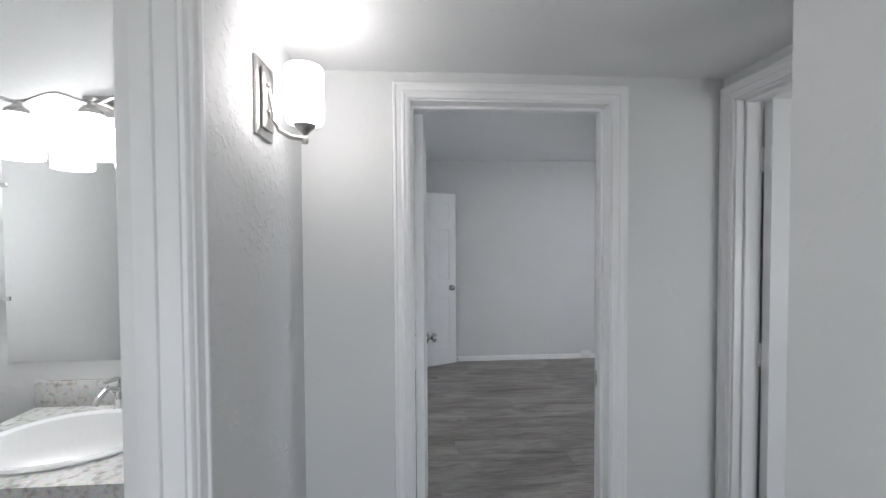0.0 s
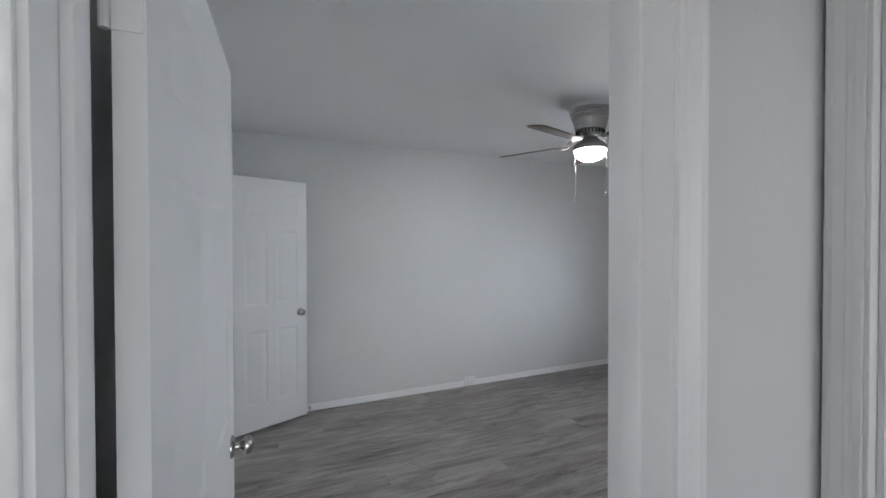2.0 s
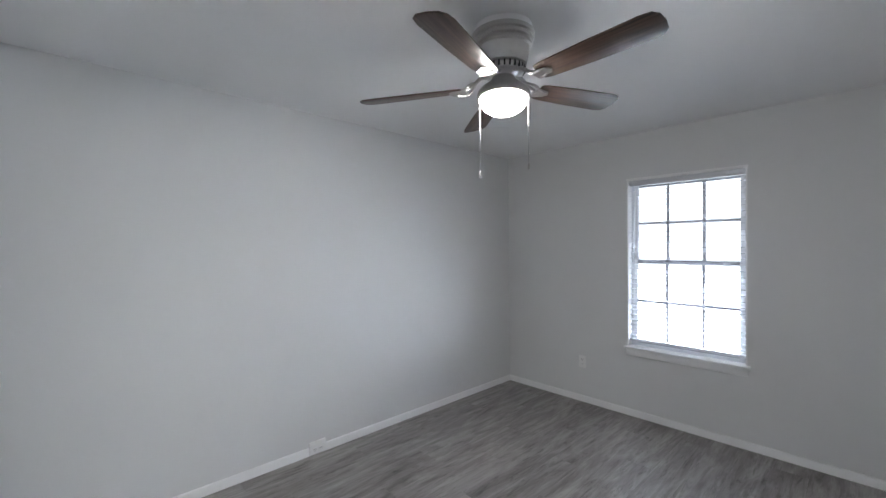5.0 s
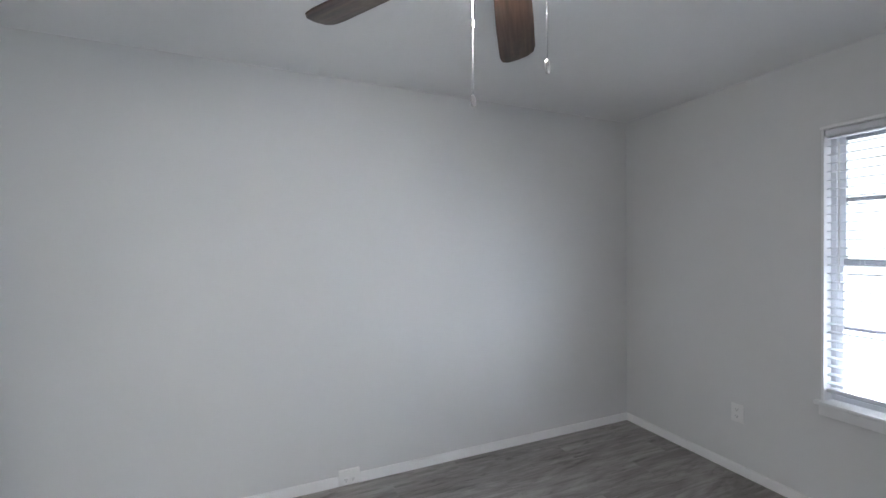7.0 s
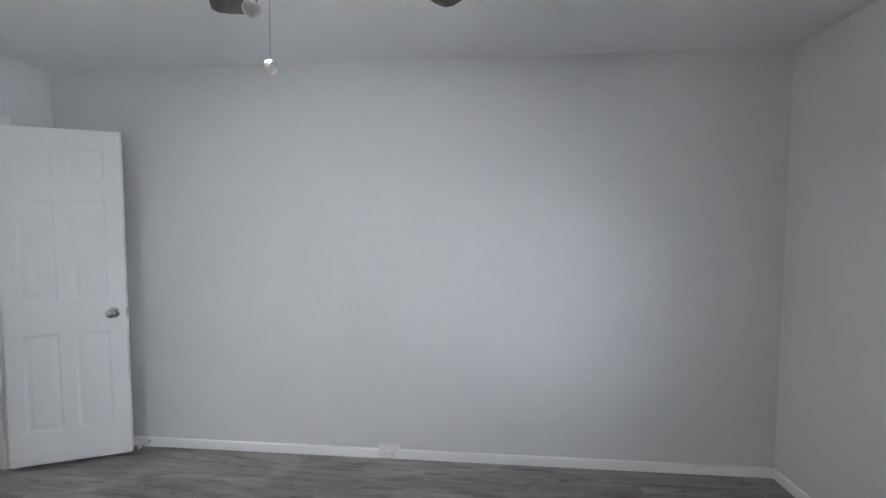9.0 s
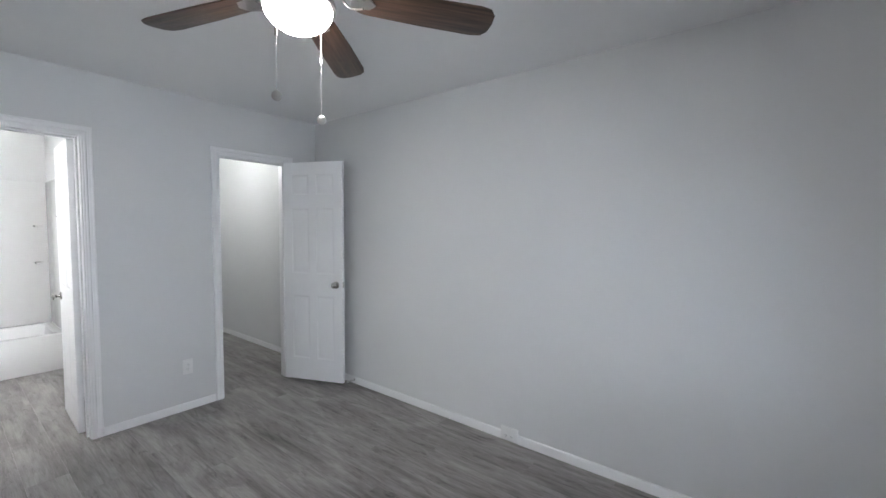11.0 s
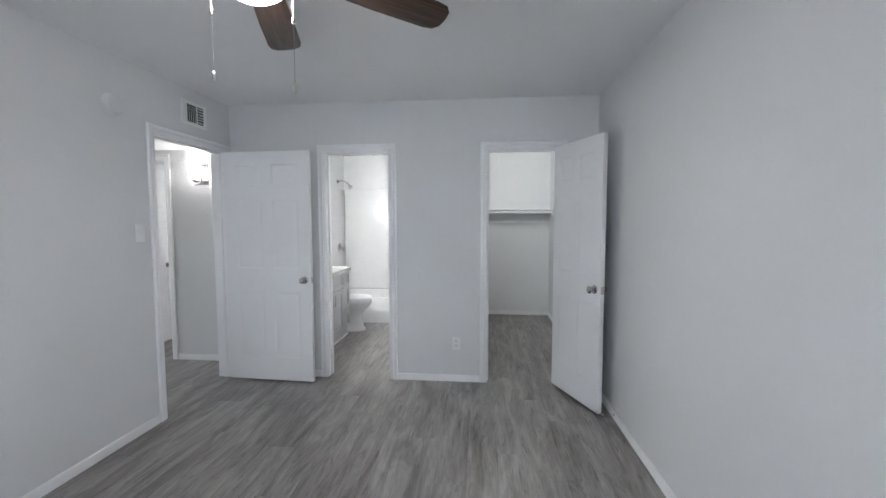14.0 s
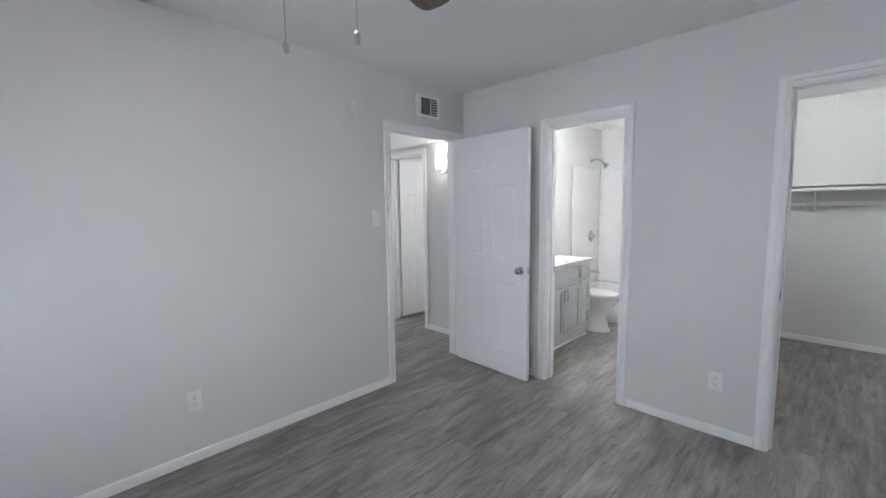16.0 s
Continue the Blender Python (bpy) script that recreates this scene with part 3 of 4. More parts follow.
# ---- ceiling fan ----
def build_fan(cx, cy, turn):
    f = thing("ceiling_fan", "five-blade hugger ceiling fan, brushed nickel, lit bowl light", "ceiling fan", pose(cx, cy, 0))
    part("mounting_block", lathe([(0.0, H), (0.126, H), (0.126, 2.424), (0.0, 2.424)], 40), CEIL, f, "white ceiling mounting block")
    part("canopy", lathe([(0.0, 2.424), (0.130, 2.424), (0.138, 2.418), (0.138, 2.402), (0.128, 2.397), (0.132, 2.391), (0.132, 2.380), (0.122, 2.375), (0.125, 2.369), (0.125, 2.359), (0.116, 2.353), (0.101, 2.284), (0.092, 2.281), (0.0, 2.281)], 48), NICKEL, f)
    part("motor_hub", lathe([(0.0, 2.282), (0.080, 2.282), (0.082, 2.276), (0.080, 2.256), (0.060, 2.246), (0.046, 2.235), (0.0, 2.235)], 40), NICKEL, f)
    vent = part("vent_ring", lathe([(0.072, 2.283), (0.092, 2.279), (0.096, 2.270), (0.088, 2.251), (0.068, 2.246)], 40), NICKEL, f)
    for i in range(26):
        a = 2 * math.pi * i / 26
        part("vent_slot", boxes((0.090, 0.0972, -0.0035, 0.0035, 2.254, 2.276)), DARK, vent, at=pose(0, 0, 0, 0, 0, math.degrees(a)))
    part("light_fitter", lathe([(0.0, 2.245), (0.046, 2.244), (0.050, 2.232), (0.062, 2.215), (0.094, 2.192), (0.112, 2.172), (0.117, 2.156), (0.115, 2.146), (0.106, 2.142), (0.0, 2.143)], 48), NICKEL, f)
    part("glass_bowl", lathe([(0.106, 2.142), (0.106, 2.136), (0.100, 2.118), (0.085, 2.098), (0.060, 2.081), (0.030, 2.072), (0.0, 2.070)], 40), FANGLOW, f, "lit frosted white glass bowl")
    lean = Matrix.Translation((0, 0, 2.2)) @ Matrix.Rotation(radians(2.2), 4, Vector((-math.cos(radians(30)), -math.sin(radians(30)), 0))) @ Matrix.Translation((0, 0, -2.2))
    for i in range(5):
        m = lean @ pose(0, 0, 0, 0, 0, turn + 72 * i)
        bl = part("blade", prism([(0.185, -0.046), (0.21, -0.054), (0.40, -0.064), (0.60, -0.069), (0.638, -0.062), (0.657, -0.040), (0.662, 0.0), (0.657, 0.040), (0.638, 0.062), (0.60, 0.069), (0.40, 0.064), (0.21, 0.054), (0.185, 0.046), (0.178, 0.0)], -0.003, 0.003, 0.0012),
                  BLADE, f, "dark walnut finish blade", m @ pose(0, 0, 2.197, -12, 0, 0))
        iron = part("blade_iron", tube([(0.06, 0, 2.252), (0.10, 0, 2.244), (0.135, 0, 2.215), (0.17, 0, 2.198)], [0.010, 0.009, 0.008, 0.007], 10), NICKEL, f, at=m)
        for s in (-1, 1):
            curl = [(0.12 + 0.03 * t, s * (0.006 + 0.036 * math.sin(t * 1.4)), 2.226 - 0.024 * t) for t in (0, 0.3, 0.6, 0.9, 1.2, 1.5)]
            curl += [(0.185, s * 0.034, 2.189), (0.205, s * 0.022, 2.188)]
            part("scroll", tube(curl, 0.005, 8), NICKEL, iron)
        part("iron_plate", prism([(0.165, -0.018), (0.19, -0.036), (0.225, -0.03), (0.245, 0.0), (0.225, 0.03), (0.19, 0.036), (0.165, 0.018)], 2.188, 2.1925), NICKEL, iron)
    return f


FX, FY = 2.315, 1.585
fan = build_fan(FX, FY, 54)


def pull_chain(name, x, y, z0, z1, label, parent, disc=True):
    c = part(name, tube([(x, y, z0), (x, y, z1 + 0.004)], 0.0009, 6), CHROME, parent, label)
    bead = bmesh.new()
    k = int((z0 - z1) / 0.0085)
    for i in range(k):
        bmesh.ops.create_icosphere(bead, subdivisions=1, radius=0.0019, matrix=Matrix.Translation((x, y, z0 - 0.0085 * i)))
    part("chain_beads", bead, CHROME, c)
    part("chain_joint", lathe([(0, 0.012), (0.004, 0.010), (0.0045, 0), (0.004, -0.010), (0, -0.012)], 10, Matrix.Translation((x, y, z0 - 0.145))), NICKEL, c)
    part("chain_fob", lathe([(0, -0.004), (0.012, -0.004), (0.0155, -0.002), (0.0155, 0.002), (0.012, 0.004), (0, 0.004)], 20, Matrix.Translation((x, y, z1)) @ pose(0, 0, 0, 90, 0, 40)), NICKEL, c, "small round metal fob")


pull_chain("pull_chain", 2.28 - FX, 1.693 - FY, 2.165, 1.820, "beaded nickel pull chain", fan)
pull_chain("pull_chain", 2.357 - FX, 1.483 - FY, 2.165, 1.836, "beaded nickel pull chain", fan)


# ---- wall fittings ----
def outlet(at, label, flat=False):
    """A duplex socket; local y points out of the wall."""
    o = thing("wall_outlet", label, "outlet", at, "bedroom wall outlets")
    w, h = (0.063, 0.045) if flat else (0.036, 0.058)
    part("cover_plate", boxes((-w, w, 0, 0.006 if not flat else 0.018, -h, h), bevel=0.0025), PLASTIC, o)
    y = 0.018 if flat else 0.006
    for s in (-1, 1):
        px, pz = (s * 0.021, -0.012) if flat else (0, s * 0.021)
        face = part("socket_face", lathe([(0, 0.003), (0.0155, 0.003), (0.017, 0.0015), (0.017, 0)], 20, Matrix.Translation((px, y, pz)) @ pose(0, 0, 0, -90)), PLASTIC, o)
        for q in (-1, 1):
            part("slot", boxes((px + q * 0.0063 - 0.0012, px + q * 0.0063 + 0.0012, y + 0.0028, y + 0.0034, pz - 0.001, pz + 0.008)), DARK, face)
        part("ground_hole", lathe([(0, 0.0006), (0.0024, 0.0006), (0.0024, 0)], 10, Matrix.Translation((px, y + 0.003, pz - 0.008)) @ pose(0, 0, 0, -90)), DARK, face)
    part("screw", lathe([(0, 0.0012), (0.0025, 0.0008), (0.003, 0)], 10, Matrix.Translation((0, y, 0)) @ pose(0, 0, 0, -90)), PLASTIC, o)
    return o


outlet(pose(2.297, 0.0, 0.352), "white duplex wall outlet on the grey wall")
outlet(pose(0.0, 2.046, 0.342, 0, 0, -90), "white duplex wall outlet between two doorways")
outlet(pose(XE, 2.36, 0.38, 0, 0, 90), "white duplex wall outlet beside the window")
outlet(pose(2.2125, YN, 0.048, 0, 0, 180), "white surface outlet box set into the baseboard", True)


def light_switch(at, label):
    s = thing("light_switch", label, "light switch", at)
    part("cover_plate", boxes((-0.036, 0.036, 0, 0.006, -0.059, 0.059), bevel=0.0025), PLASTIC, s)
    part("toggle", boxes((-0.005, 0.005, 0.004, 0.017, -0.002, 0.011), bevel=0.002), PLASTIC, s)
    for z in (-0.03, 0.03):
        part("screw", lathe([(0, 0.0012), (0.0025, 0.0008), (0.003, 0)], 10, Matrix.Translation((0, 0.006, z)) @ pose(0, 0, 0, -90)), PLASTIC, s)


light_switch(pose(1.014, 0, 1.342), "white toggle light switch beside the entry casing")


def smoke_detector(at):
    d = thing("smoke_detector", "round white smoke detector high on the wall", "smoke detector", at)
    part("base", lathe([(0, 0), (0.066, 0), (0.066, 0.010), (0, 0.010)], 36, pose(0, 0, 0, -90)), DETECTOR, d)
    part("cover", lathe([(0.062, 0.010), (0.062, 0.022), (0.056, 0.032), (0.040, 0.037), (0.0, 0.039)], 36, pose(0, 0, 0, -90)), DETECTOR, d)
    for i in range(12):
        part("vent_slot", boxes((0.0605, 0.0625, 0.013, 0.020, -0.011, 0.011)), DETECTOR, d, at=pose(0, 0, 0, 0, 30 * i, 0))
    part("test_button", lathe([(0, 0.041), (0.010, 0.0405), (0.011, 0.036)], 16, Matrix.Translation((0.02, 0, 0.01)) @ pose(0, 0, 0, -90)), DETECTOR, d)


smoke_detector(pose(1.172, 0, 2.136))


def air_vent(at):
    """A side-wall supply register: upright fins on one half, level louvres on the rest."""
    v = thing("air_vent", "white metal wall air vent above the entry door", "air vent", at)
    w, h = 0.137, 0.090
    part("frame", boxes((-w, w, 0, 0.008, h - 0.022, h), (-w, w, 0, 0.008, -h, -h + 0.022), (-w, -w + 0.026, 0, 0.008, -h + 0.022, h - 0.022), (w - 0.060, w, 0, 0.008, -h + 0.022, h - 0.022), bevel=0.0015), PLASTIC, v)
    # flat dark sheet on the wall, painting the shade behind the louvres
    part("duct_opening", boxes((-w + 0.026, w - 0.060, 0.0005, 0.0015, -h + 0.022, h - 0.022)), DUCT_SHADE, v)
    x0, x1 = -w + 0.026, w - 0.060
    part("divider", boxes((-0.034, -0.029, 0.0015, 0.007, -h + 0.022, h - 0.022)), PLASTIC, v)
    for i in range(6):
        z = -h + 0.036 + i * 0.0215
        part("louvre", boxes((x0, -0.034, -0.0012, 0.0012, -0.0042, 0.0042)), PLASTIC, v, at=pose(0, 0.0045, z, 35))
    for i in range(4):
        x = -0.012 + i * 0.022
        part("fin", boxes((-0.0038, 0.0038, -0.001, 0.001, -h + 0.022, h - 0.022)), PLASTIC, v, at=pose(x, 0.0045, 0, 0, 0, 40))


air_vent(pose(0.452, 0, 2.260, 0, 0, 0))


def spring_stop(at, ln=0.075):
    s = thing("door_stop", "small white spring door stop on the baseboard", "door stop", at)
    pts = [(0.0055 * math.cos(k * 1.3), 0.004 + k * ln / 60, 0.0055 * math.sin(k * 1.3)) for k in range(60)]
    part("spring", tube(pts, 0.0012, 6), NICKEL, s)
    part("rubber_tip", lathe([(0, 0.014), (0.007, 0.012), (0.008, 0), (0, 0)], 14, Matrix.Translation((0, ln, 0)) @ pose(0, 0, 0, -90)), RUBBER, s)
    part("base", lathe([(0, 0.006), (0.009, 0.004), (0.011, 0)], 14, pose(0, 0, 0, -90)), NICKEL, s)


spring_stop(pose(0.60, YN - 0.013, 0.035, 0, 0, 180))
spring_stop(pose(0.013, 0.74, 0.035, 0, 0, -90), 0.07)


# ---- hall sconce ----
def sconce(at):
    """Local y points out of the wall."""
    s = thing("wall_sconce", "brushed nickel hall sconce with a lit frosted cylinder shade", "wall lamp", at)
    bm = boxes((-0.062, 0.062, 0, 0.010, -0.105, 0.105), bevel=0.004)
    plate = part("back_plate", bm, NICKEL, s)
    part("raised_plate", boxes((-0.040, 0.040, 0.010, 0.020, -0.083, 0.083), bevel=0.006), NICKEL, plate)
    for z in (-0.035, 0.035):
        part("cap_screw", lathe([(0, 0.010), (0.004, 0.008), (0.005, 0.003), (0.005, 0)], 12, Matrix.Translation((0.022, 0.020, z)) @ pose(0, 0, 0, -90)), NICKEL, plate)
    part("arm", tube([(0, 0.018, 0.03), (0, 0.024, -0.01), (0, 0.030, -0.05), (0, 0.045, -0.080), (0, 0.075, -0.098), (0, 0.115, -0.104)], 0.0075, 12), NICKEL, s)
    part("finial", lathe([(0, -0.120), (0.008, -0.117), (0.010, -0.110), (0.008, -0.102), (0.005, -0.096), (0.008, -0.090), (0.028, -0.072), (0.032, -0.066), (0, -0.066)], 24, Matrix.Translation((0, 0.115, 0))), NICKEL, s)
    part("shade", lathe([(0, -0.0655), (0.030, -0.0655), (0.046, -0.062), (0.052, -0.052), (0.052, 0.085), (0.049, 0.092), (0.045, 0.085), (0.045, -0.04), (0, -0.045)], 32, Matrix.Translation((0, 0.115, 0))), HALLGLOW, s, "lit frosted glass cylinder")


sconce(pose(-0.32, -0.505, 1.888, 0, 0, -90))


# ---- bathroom off the bedroom ----
def bar_pull(parent, x, y, z, ln, upright=True):
    d = (0, 0, ln / 2) if upright else (ln / 2, 0, 0)
    bm = tube([(x - d[0], y + 0.028, z - d[2]), (x + d[0], y + 0.028, z + d[2])], 0.0055, 10)
    for s in (-0.7, 0.7):
        tube([(x + s * d[0], y, z + s * d[2]), (x + s * d[0], y + 0.026, z + s * d[2])], 0.004, 8, bm)
    part("handle", bm, NICKEL, parent, "brushed nickel bar pull")


def shaker_front(name, parent, x0, x1, z0, z1, y):
    """A flat recessed-panel front, facing +y."""
    r = 0.048 if min(x1 - x0, z1 - z0) > 0.18 else 0.030
    f = part(name, boxes((x0, x0 + r, y, y + 0.019, z0, z1), (x1 - r, x1, y, y + 0.019, z0, z1), (x0 + r, x1 - r, y, y + 0.019, z1 - r, z1), (x0 + r, x1 - r, y, y + 0.019, z0, z0 + r)), CABINET, parent)
    part("panel", boxes((x0 + r, x1 - r, y, y + 0.008, z0 + r, z1 - r)), CABINET, f)
    return f


def sink_basin(x, y, z, rx, ry, parent):
    prof = [(1.0, 0.0), (1.02, 0.008), (0.99, 0.014), (0.94, 0.015), (0.88, 0.009), (0.82, -0.02), (0.72, -0.075), (0.5, -0.115), (0.15, -0.13), (0.0, -0.13)]
    m = Matrix.Translation((x, y, z)) @ Matrix.Diagonal((rx, ry, 1, 1))
    return tagged(part("sink_basin", lathe(prof, 44, m), PORCELAIN, parent), "white oval drop-in porcelain basin")


def drain(x, y, z, parent):
    """Chrome drain ring with a domed stopper in a basin's floor."""
    at = Matrix.Translation((x, y, z))
    part("drain", lathe([(0.0, 0.003), (0.012, 0.0075), (0.017, 0.005), (0.019, 0.002), (0.028, 0.0035), (0.031, 0.0)], 24, at), CHROME, parent, "chrome drain stopper")


def faucet(at, label):
    """Spout towards local -y."""
    f = thing("faucet", label, "faucet", at)
    part("base", lathe([(0, 0.012), (0.022, 0.010), (0.026, 0.0), (0, 0)], 24), CHROME, f)
    part("spout", tube([(0, 0, 0.005), (0, -0.004, 0.05), (0, -0.02, 0.085), (0, -0.06, 0.105), (0, -0.105, 0.085), (0, -0.118, 0.062)], [0.018, 0.016, 0.014, 0.012, 0.011, 0.0105], 14), CHROME, f)
    part("lever", tube([(0, 0.0, 0.08), (0, 0.012, 0.11), (0, -0.01, 0.125), (0, -0.075, 0.130)], [0.013, 0.011, 0.008, 0.005], 12), CHROME, f)


def counter(x0, x1, y0, y1, cx, cy, rx, ry, z0=0.817, z1=0.855):
    """A stone top with an oval hole for the basin."""
    bm, n = bmesh.new(), 64
    corners = [math.atan2(y - cy, x - cx) % (2 * math.pi) for x in (x0, x1) for y in (y0, y1)]
    angles = sorted({round(2 * math.pi * i / n, 6) for i in range(n)} | {round(a, 6) for a in corners})
    rings = []
    for a in angles:
        c, q = math.cos(a), math.sin(a)
        far = min(((x1 if c > 0 else x0) - cx) / c if abs(c) > 1e-9 else 1e9, ((y1 if q > 0 else y0) - cy) / q if abs(q) > 1e-9 else 1e9)
        near = 1 / math.hypot(c / rx, q / ry)
        rings.append([bm.verts.new((cx + c * r, cy + q * r, z)) for r, z in ((near, z0), (near, z1), (far, z1), (far, z0))])
    for a, b in zip(rings, rings[1:] + rings[:1]):
        for i in range(4):
            j = (i + 1) % 4
            bm.faces.new((a[i], a[j], b[j], b[i]))
    return bm


def vanity(x0, x1, yb, yf, doors, label, top_mat, sgn=1, at=None, drawers=None):
    """A cabinet from x0 to x1 whose front faces +y, back at yb, front at yf."""
    v = thing("vanity_cabinet", label, "vanity", at)
    part("body", boxes((x0, x1, yb, yf, 0.10, 0.70), (x0, x1, yf - 0.018, yf, 0.70, 0.815), (x0, x1, yb, yb + 0.018, 0.70, 0.815), (x0, x0 + 0.018, yb + 0.018, yf - 0.018, 0.70, 0.815), (x1 - 0.018, x1, yb + 0.018, yf - 0.018, 0.70, 0.815)), CABINET, v)
    part("toe_kick", boxes((x0, x1, yb, yf - 0.02, 0.0, 0.10)), CABINET, v)
    part("toe_trim", boxes((x0, x1, yf - 0.019, yf - 0.007, 0.0, 0.022), bevel=0.003), TRIM, v, "white shoe moulding")
    for a, b, hx in doors:
        d = shaker_front("door", v, a + 0.003, b - 0.003, 0.115, 0.615, yf)
        bar_pull(d, hx, yf + 0.019, 0.53, 0.13)
    if doors:
        a, b = min(d[0] for d in doors), max(d[1] for d in doors)
        d = shaker_front("false_drawer", v, a + 0.003, b - 0.003, 0.630, 0.805, yf)
        bar_pull(d, a + 0.06, yf + 0.019, 0.717, 0.09)
    if drawers:
        a, b = drawers
        for z0, z1 in ((0.115, 0.345), (0.355, 0.640), (0.650, 0.805)):
            d = shaker_front("drawer", v, a + 0.003, b - 0.003, z0, z1, yf)
            bar_pull(d, (a + b) / 2, yf + 0.019, (z0 + z1) / 2, 0.11)
    return v


bv = vanity(-1.375, -0.42, 0.102, 0.600, [(-0.79, -0.42, -0.755), (-1.155, -0.79, -0.825)], "pale grey shaker vanity cabinet with nickel pulls", GRANITE, drawers=(-1.375, -1.155))
tagged(part("vanity_countertop", counter(-1.40, -0.40, 0.102, 0.64, -0.86, 0.38, 0.222, 0.178), GRANITE), "pale speckled stone vanity top on the grey cabinet", "countertop")
tagged(part("backsplash", boxes((-1.40, -0.40, 0.102, 0.122, 0.856, 0.956), bevel=0.002), GRANITE), "pale speckled stone splash behind the basin", "backsplash")
sink_basin(-0.86, 0.38, 0.8555, 0.235, 0.19, None).name = "sink_basin"
tagged(bpy.data.objects["sink_basin"], "white oval porcelain basin set in the stone top", "sink")
drain(-0.86, 0.38, 0.727, bpy.data.objects["sink_basin"])
faucet(pose(-0.86, 0.155, 0.856, 0, 0, 180), "chrome single-lever faucet behind the basin")


def toilet(at):
    """Bowl towards local +y, tank at y = 0."""
    t = thing("toilet", "white two-piece porcelain toilet with its lid down", "toilet", at)

    def ring(z, rx, y0, y1, bm, n=32):
        c, ry = (y0 + y1) / 2, (y1 - y0) / 2
        return [bm.verts.new((rx * math.cos(2 * math.pi * i / n), c + ry * math.sin(2 * math.pi * i / n), z)) for i in range(n)]

    def loft(rows):
        bm = bmesh.new()
        rs = [ring(*r, bm) for r in rows]
        for a, b in zip(rs, rs[1:]):
            for i in range(32):
                j = (i + 1) % 32
                bm.faces.new((a[i], a[j], b[j], b[i]))
        bm.faces.new(rs[0][::-1])
        bm.faces.new(rs[-1])
        return bm

    part("pedestal", loft([(0.0, 0.120, 0.12, 0.655), (0.03, 0.118, 0.13, 0.65), (0.05, 0.105, 0.14, 0.63), (0.18, 0.098, 0.16, 0.605), (0.25, 0.12, 0.17, 0.63), (0.30, 0.155, 0.18, 0.685), (0.35, 0.178, 0.19, 0.725), (0.385, 0.184, 0.19, 0.735), (0.395, 0.180, 0.19, 0.73)]), PORCELAIN, t)
    part("seat", loft([(0.396, 0.180, 0.20, 0.735), (0.402, 0.187, 0.20, 0.742), (0.414, 0.187, 0.20, 0.742), (0.418, 0.182, 0.205, 0.737)]), PLASTIC, t)
    part("lid", loft([(0.420, 0.183, 0.19, 0.738), (0.425, 0.186, 0.19, 0.741), (0.438, 0.180, 0.195, 0.733), (0.444, 0.150, 0.22, 0.70)]), PLASTIC, t)
    part("tank", boxes((-0.20, 0.20, 0.0, 0.19, 0.385, 0.74), bevel=0.018), PORCELAIN, t)
    part("tank_lid", boxes((-0.212, 0.212, -0.0, 0.202, 0.741, 0.772), bevel=0.010), PORCELAIN, t)
    part("flush_lever", tube([(0.14, 0.192, 0.69), (0.14, 0.205, 0.69), (0.08, 0.212, 0.675)], 0.006, 8), CHROME, t)


toilet(pose(-1.60, 0.106, 0.0))


def bathtub():
    b = thing("bathtub", "white bathtub with a plain apron in an alcove", "bathtub")
    x0, x1, y0, y1, z = -2.745, -1.975, 0.105, 1.650, 0.36
    bm = bmesh.new()

    def loop(inset, zz, r):
        a0, a1, b0, b1 = x0 + inset, x1 - inset, y0 + inset, y1 - inset
        pts = []
        for cx, cy, s in ((a1 - r, b1 - r, 0), (a0 + r, b1 - r, 90), (a0 + r, b0 + r, 180), (a1 - r, b0 + r, 270)):
            for k in range(7):
                an = radians(s + 15 * k)
                pts.append(bm.verts.new((cx + r * math.cos(an), cy + r * math.sin(an), zz)))
        return pts

    ls = [loop(0, 0.0, 0.004), loop(0, z - 0.02, 0.004), loop(0.006, z - 0.004, 0.006), loop(0.015, z, 0.010), loop(0.06, z, 0.08), loop(0.075, z - 0.012, 0.09), loop(0.10, 0.16, 0.12), loop(0.15, 0.09, 0.14)]
    for a, c in zip(ls, ls[1:]):
        for i in range(28):
            j = (i + 1) % 28
            bm.faces.new((a[i], a[j], c[j], c[i]))
    bm.faces.new(ls[-1])
    part("tub_shell", bm, ACRYLIC, b)
    part("overflow_plate", lathe([(0, 0.006), (0.03, 0.005), (0.034, 0)], 20, Matrix.Translation((-2.36, 0.185, 0.27)) @ pose(0, 0, 0, -90)), CHROME, b)
    s = thing("tub_surround", "glossy white moulded tub wall surround", "tub surround")
    zt = 1.91
    part("back_panel", boxes((-2.749, -2.735, 0.104, 1.651, 0.362, zt), bevel=0.004), ACRYLIC, s)
    part("end_panel", boxes((-2.733, -1.93, 0.102, 0.114, 0.362, zt), bevel=0.004), ACRYLIC, s)
    part("end_panel", boxes((-2.733, -1.93, 1.641, 1.653, 0.362, zt), bevel=0.004), ACRYLIC, s)
    for z in (1.02, 1.42):
        part("soap_shelf", boxes((-2.733, -2.60, 1.53, 1.59, z, z + 0.02), bevel=0.008), ACRYLIC, s)


bathtub()
sh = thing("shower_head", "chrome shower head on a bent wall arm", "shower head", pose(-2.47, 0.1, 2.02))
part("flange", lathe([(0, 0.010), (0.022, 0.008), (0.030, 0.0)], 24, pose(0, 0, 0, -90)), CHROME, sh)
part("arm", tube([(0, 0.0, 0), (0, 0.06, 0.012), (0, 0.12, -0.005), (0, 0.165, -0.05)], 0.0105, 12), CHROME, sh)
